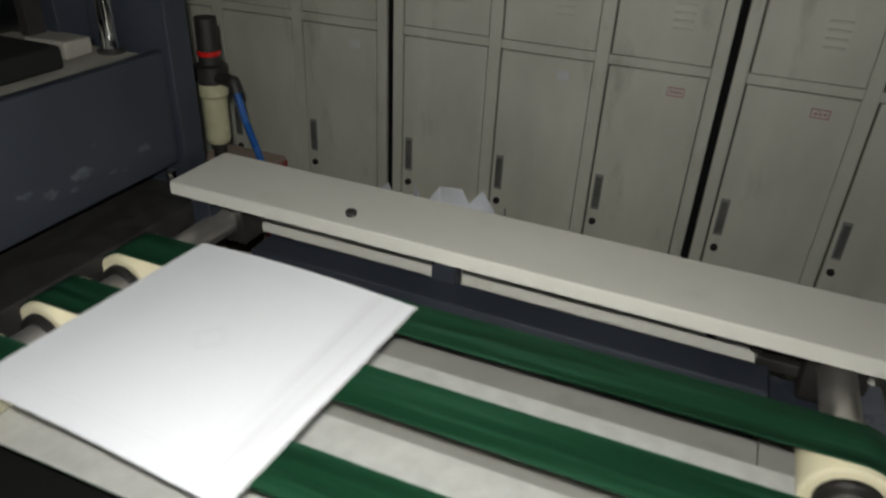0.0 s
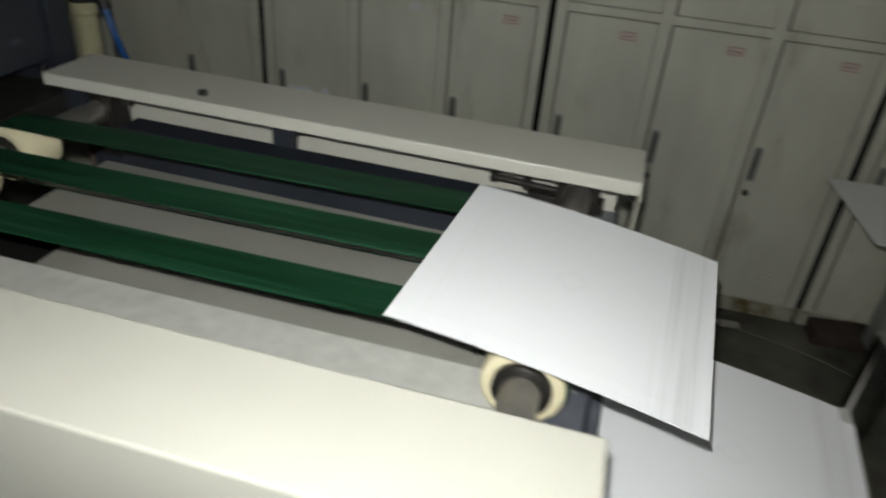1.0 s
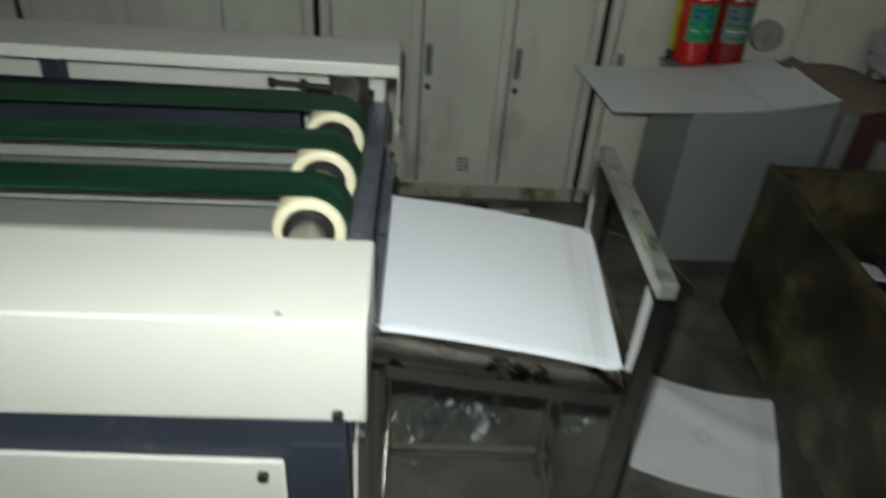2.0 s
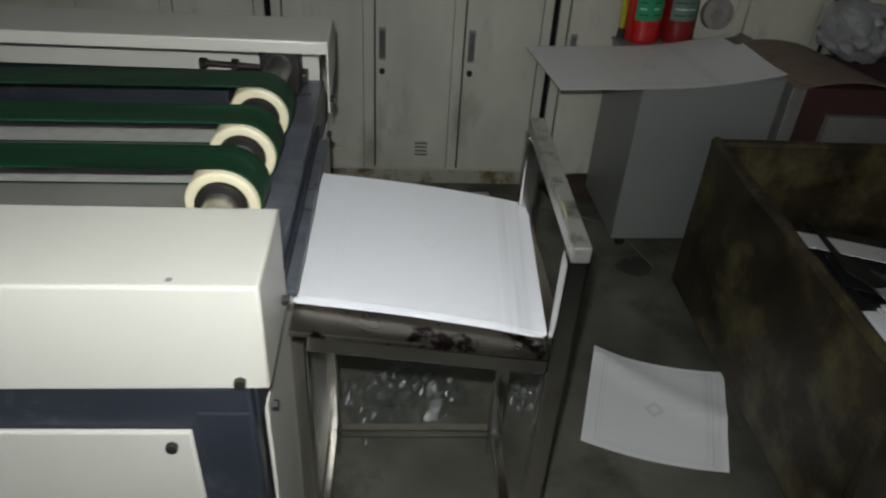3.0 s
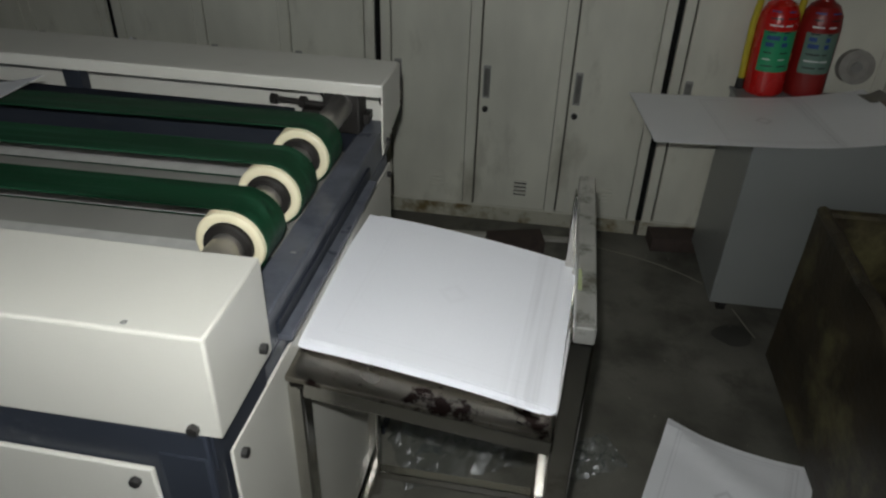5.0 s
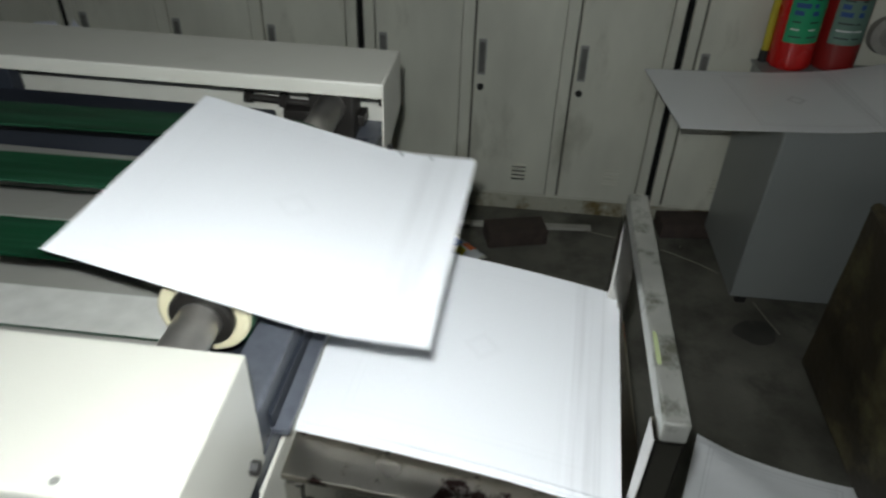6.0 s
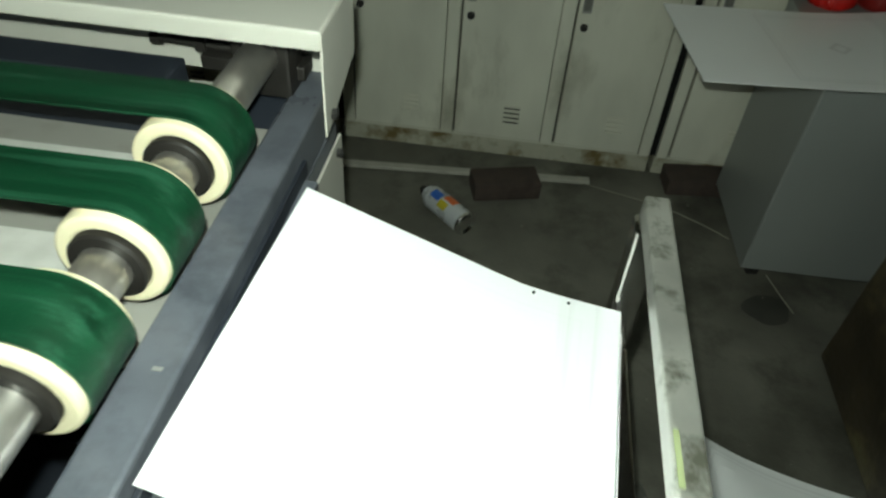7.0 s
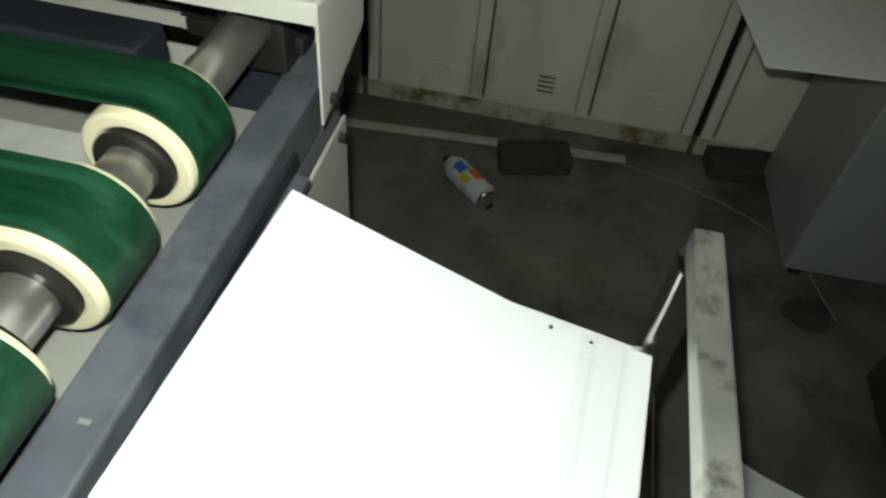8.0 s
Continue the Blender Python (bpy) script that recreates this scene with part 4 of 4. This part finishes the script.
# ---- rusty bin ----
def bin_():
    b = thing("scrap_bin", pose(0.816, -0.806, 0, 0, 0, 1.0), "rust-stained open steel scrap bin", "bin")
    T = 0.022

    def slab(name, pts, n):
        """Plate from four corners, thickened along n, slightly buckled."""
        bm = bmnew()
        k = 10
        a, c, d, e = [Vector(p) for p in pts]
        g = []
        for j in range(k + 1):
            row = []
            for i in range(k + 1):
                u, v = i / k, j / k
                p = a.lerp(c, u).lerp(e.lerp(d, u), v)
                p += Vector(n) * (0.012 * noise.noise(p * 5.0) * math.sin(math.pi * min(1, v)))
                row.append(bm.verts.new(p))
            g.append(row)
        for j in range(k):
            for i in range(k):
                bm.faces.new((g[j][i], g[j][i + 1], g[j + 1][i + 1], g[j + 1][i]))
        ex = bmesh.ops.extrude_face_region(bm, geom=bm.faces[:])
        for v in [x for x in ex["geom"] if isinstance(x, bmesh.types.BMVert)]:
            v.co += Vector(n) * T
        return part(name, bm, M_RUST, b)

    D = -0.79
    slab("side_wall", [(0, 0, 0.17), (0.03, D, 0.10), (-0.02, D, 0.572), (0, 0, 0.584)], (1, 0, 0))
    slab("far_wall", [(T, 0, 0.17), (1.1, 0, 0.17), (1.1, 0, 0.57), (T, 0, 0.582)], (0, -1, 0))
    slab("far_side_wall", [(1.1, 0, 0.14), (1.1, D, 0.14), (1.1, D, 0.58), (1.1, 0, 0.58)], (1, 0, 0))
    slab("near_wall", [(0.03, D, 0.10), (1.1, D, 0.10), (1.1, D, 0.57), (-0.02, D, 0.572)], (0, -1, 0))
    part("bottom", simple_box(T + 0.02, 1.1, D, -T, 0.14, 0.18), M_RUST, b)
    for x in (0.12, 0.9):
        part("skid", simple_box(x, x + 0.08, D + 0.04, -0.06, 0, 0.14), M_IRON, b)
    bm = bmnew()
    tube(bm, [Vector((0.011 - 0.0012 * i + 0.004 * noise.noise(Vector((i * 0.9, 0, 3)))  , D * i / 14, 0.586 - 0.0008 * i + 0.005 * noise.noise(Vector((i * 0.7, 2, 0))))) for i in range(15)], 0.013, 8)
    part("rim", bm, M_RUST, b, "bent rolled rim with rust")
    bm = bmnew()
    tube(bm, [Vector((0.011 + 1.09 * i / 10, -0.011, 0.584 - 0.0011 * i + 0.004 * noise.noise(Vector((i * 0.8, 5, 0))))) for i in range(11)], 0.013, 8)
    part("rim", bm, M_RUST, b, "bent rolled rim with rust")
    # torn inner corner flap
    bm = bmnew()
    v = [bm.verts.new(p) for p in ((T + 0.002, -0.12, 0.55), (T + 0.002, -0.45, 0.572), (T + 0.03, -0.48, 0.52), (T + 0.035, -0.26, 0.46))]
    bm.faces.new(v)
    bmesh.ops.solidify(bm, geom=bm.faces[:], thickness=0.004)
    part("torn_liner", bm, M_DARK, b, "dark torn liner")
    # waste boards
    rnd = random.Random(11)
    for k in range(30):
        bm = bmnew()
        board(bm, 0.34, 0.35, nx=4, ny=4, curl=rnd.uniform(-0.002, 0.004), t=0.0025)
        single("waste_board", bm, M_GREY if k % 5 == 3 else M_SHEETP, b.matrix_basis @ pose(0.205 + 0.0048 * k + rnd.uniform(-0.008, 0.008), -0.66 + rnd.uniform(-0.02, 0.02), 0.183 + 0.0112 * k, rnd.uniform(-0.8, 0.8), rnd.uniform(-0.6, 0.6), rnd.uniform(-3, 3)), "waste board sheet in a rough pile", "sheet", "waste boards in the bin")
    for k in range(13):
        bm = bmnew()
        board(bm, 0.4, 0.09 if k % 5 == 2 else 0.3, nx=6, ny=6, curl=rnd.uniform(-0.03, 0.03), t=0.0015)
        single("waste_board", bm, M_SHEETP if k == 12 else (M_BLACK, M_PLAST)[k % 2], b.matrix_basis @ pose(0.33 + rnd.uniform(-0.03, 0.06), -0.34 + rnd.uniform(-0.05, 0.04), 0.30 + 0.014 * k, rnd.uniform(-12, -5), rnd.uniform(2, 8), rnd.uniform(-20, 12)), "slipped waste board with dark printed side", "sheet", "waste boards in the bin")


# ---- the torch that the clip is lit by ----
def torch():
    t = thing("phone_torch", ORIGIN, "small lit white torch on the back of a phone", "torch")
    bm = bmnew()
    bmesh.ops.create_circle(bm, cap_ends=True, segments=24, radius=0.009, matrix=pose(0, 0, 0, 180))
    part("lamp", bm, M_TORCH, t, "glowing torch lens")
    bm = bmnew()
    lathe(bm, [(0.0095, -0.0015), (0.011, -0.001), (0.011, 0.003), (0, 0.003)], None, 24)
    part("housing", bm, M_BLACK, t)
    return t


room()
lockers()
machine()
ROLLER = roller(ROLLER_X, "steel delivery roller with cream belt pulleys")
far_rail()
press_head()
air_unit()
paper_scraps()
MOVING = sheets()
delivery_table()
floor_things()
cabinet()
on_cabinet()
bin_()
TORCH = torch()

TORCH_AT = pose(-0.014, 0.045, 0.012, 0, 9, 0)
REST = 0.692
RUN = [
    [(0, pose(-0.834, -1.405, 0.8935, 0, -1, -4)), (0.5, pose(-0.488, -1.411, 0.8995, 0, -1, -4)), (0.8, pose(-0.282, -1.416, 0.903, 0, -1, -4)),
     (1.0, pose(-0.143, -1.424, 0.898, 0, 6.5, -4.3)), (1.1, pose(-0.074, -1.426, 0.876, 0, 18.5, -4.3)), (1.2, pose(-0.004, -1.426, 0.823, 0, 32, -4.3)), (1.28, pose(0.036, -1.426, 0.808, 0, 29, -4.2)), (1.36, pose(0.064, -1.426, 0.777, 0, 24, -4.1)), (1.5, pose(0.085, -1.428, 0.741, 0, 15.8, -4)), (1.75, pose(0.096, -1.415, REST + 0.006, 0.2, 7.2, -4.2)),
     (2.0, pose(0.098, -1.413, REST, 0.3, 6.8, -4.2)), (8, pose(0.098, -1.413, REST, 0.3, 6.8, -4.2))],
    [(0, pose(-1.52, -1.40, 0.8765, 0, 0, -1.5)), (2.0, pose(-1.52, -1.40, 0.8765, 0, 0, -1.5)), (2.3, pose(-1.362, -1.402, 0.8775, 0, 0, -1.5)), (2.6, pose(-1.156, -1.404, 0.883, 0, -0.5, -1.5)), (3.0, pose(-0.881, -1.407, 0.892, 0, -1, -1.5)), (3.3, pose(-0.675, -1.41, 0.896, 0, -1, -1.5)), (3.5, pose(-0.538, -1.412, 0.8985, 0, -1, -1.5)), (3.8, pose(-0.332, -1.413, 0.903, 0, -1, -1.5)),
     (4.0, pose(-0.188, -1.42, 0.901, 0, 4, -1.8)), (4.1, pose(-0.130, -1.415, 0.893, 0, 11, -2)), (4.2, pose(-0.068, -1.416, 0.864, 0, 23, -3)), (4.3, pose(-0.008, -1.417, 0.823, 0, 33, -4)), (4.36, pose(0.028, -1.418, 0.810, 0, 29, -4.5)), (4.42, pose(0.045, -1.418, 0.790, 0, 24, -4.8)), (4.5, pose(0.066, -1.418, 0.752, 0, 18, -4.8)), (4.7, pose(0.097, -1.413, REST + 0.008, 0.3, 7, -4.5)),
     (5.0, pose(0.097, -1.413, REST + 0.003, 0.3, 6.8, -4.4)), (8, pose(0.097, -1.413, REST + 0.003, 0.3, 6.8, -4.4))],
    [(0, pose(-1.52, -1.40, 0.8728, 0, 0, -1.5)), (3.95, pose(-1.52, -1.40, 0.8728, 0, 0, -1.5)), (4.2, pose(-1.362, -1.402, 0.874, 0, 0, -1.5)), (4.5, pose(-1.152, -1.405, 0.881, 0, -0.5, -1.5)), (4.9, pose(-0.876, -1.408, 0.891, 0, -1, -1.5)), (5.4, pose(-0.53, -1.412, 0.898, 0, -1, -1.5)), (5.8, pose(-0.253, -1.415, 0.9, 0, -0.5, -1.5)), (5.9, pose(-0.175, -1.424, 0.9, 0, 4, -2)), (6.0, pose(-0.116, -1.43, 0.890, 0, 12.5, -2.5)), (6.1, pose(-0.048, -1.43, 0.860, 0, 22, -3)),
     (6.2, pose(0.0, -1.42, 0.812, 0, 32, -3.5)), (6.27, pose(0.038, -1.42, 0.800, 0, 29, -3.8)), (6.36, pose(0.066, -1.421, 0.770, 0, 24, -4)), (6.5, pose(0.079, -1.431, 0.741, 0, 20, -4.3)), (6.9, pose(0.085, -1.433, 0.7365, 0, 19.3, -4.4)), (8, pose(0.085, -1.433, 0.7365, 0, 19.3, -4.4))],
]


def motions():
    for s, rows in zip(MOVING, RUN):
        walk(s, rows)
    base = ROLLER.matrix_basis.copy()
    walk(ROLLER, [(i * 0.1, base @ pose(0, 0, 0, 0, 75 * i, 0)) for i in range(81)])
    walk(TORCH, [(t, look(eye, target, roll) @ TORCH_AT) for t, eye, target, roll in PATH])


motions()
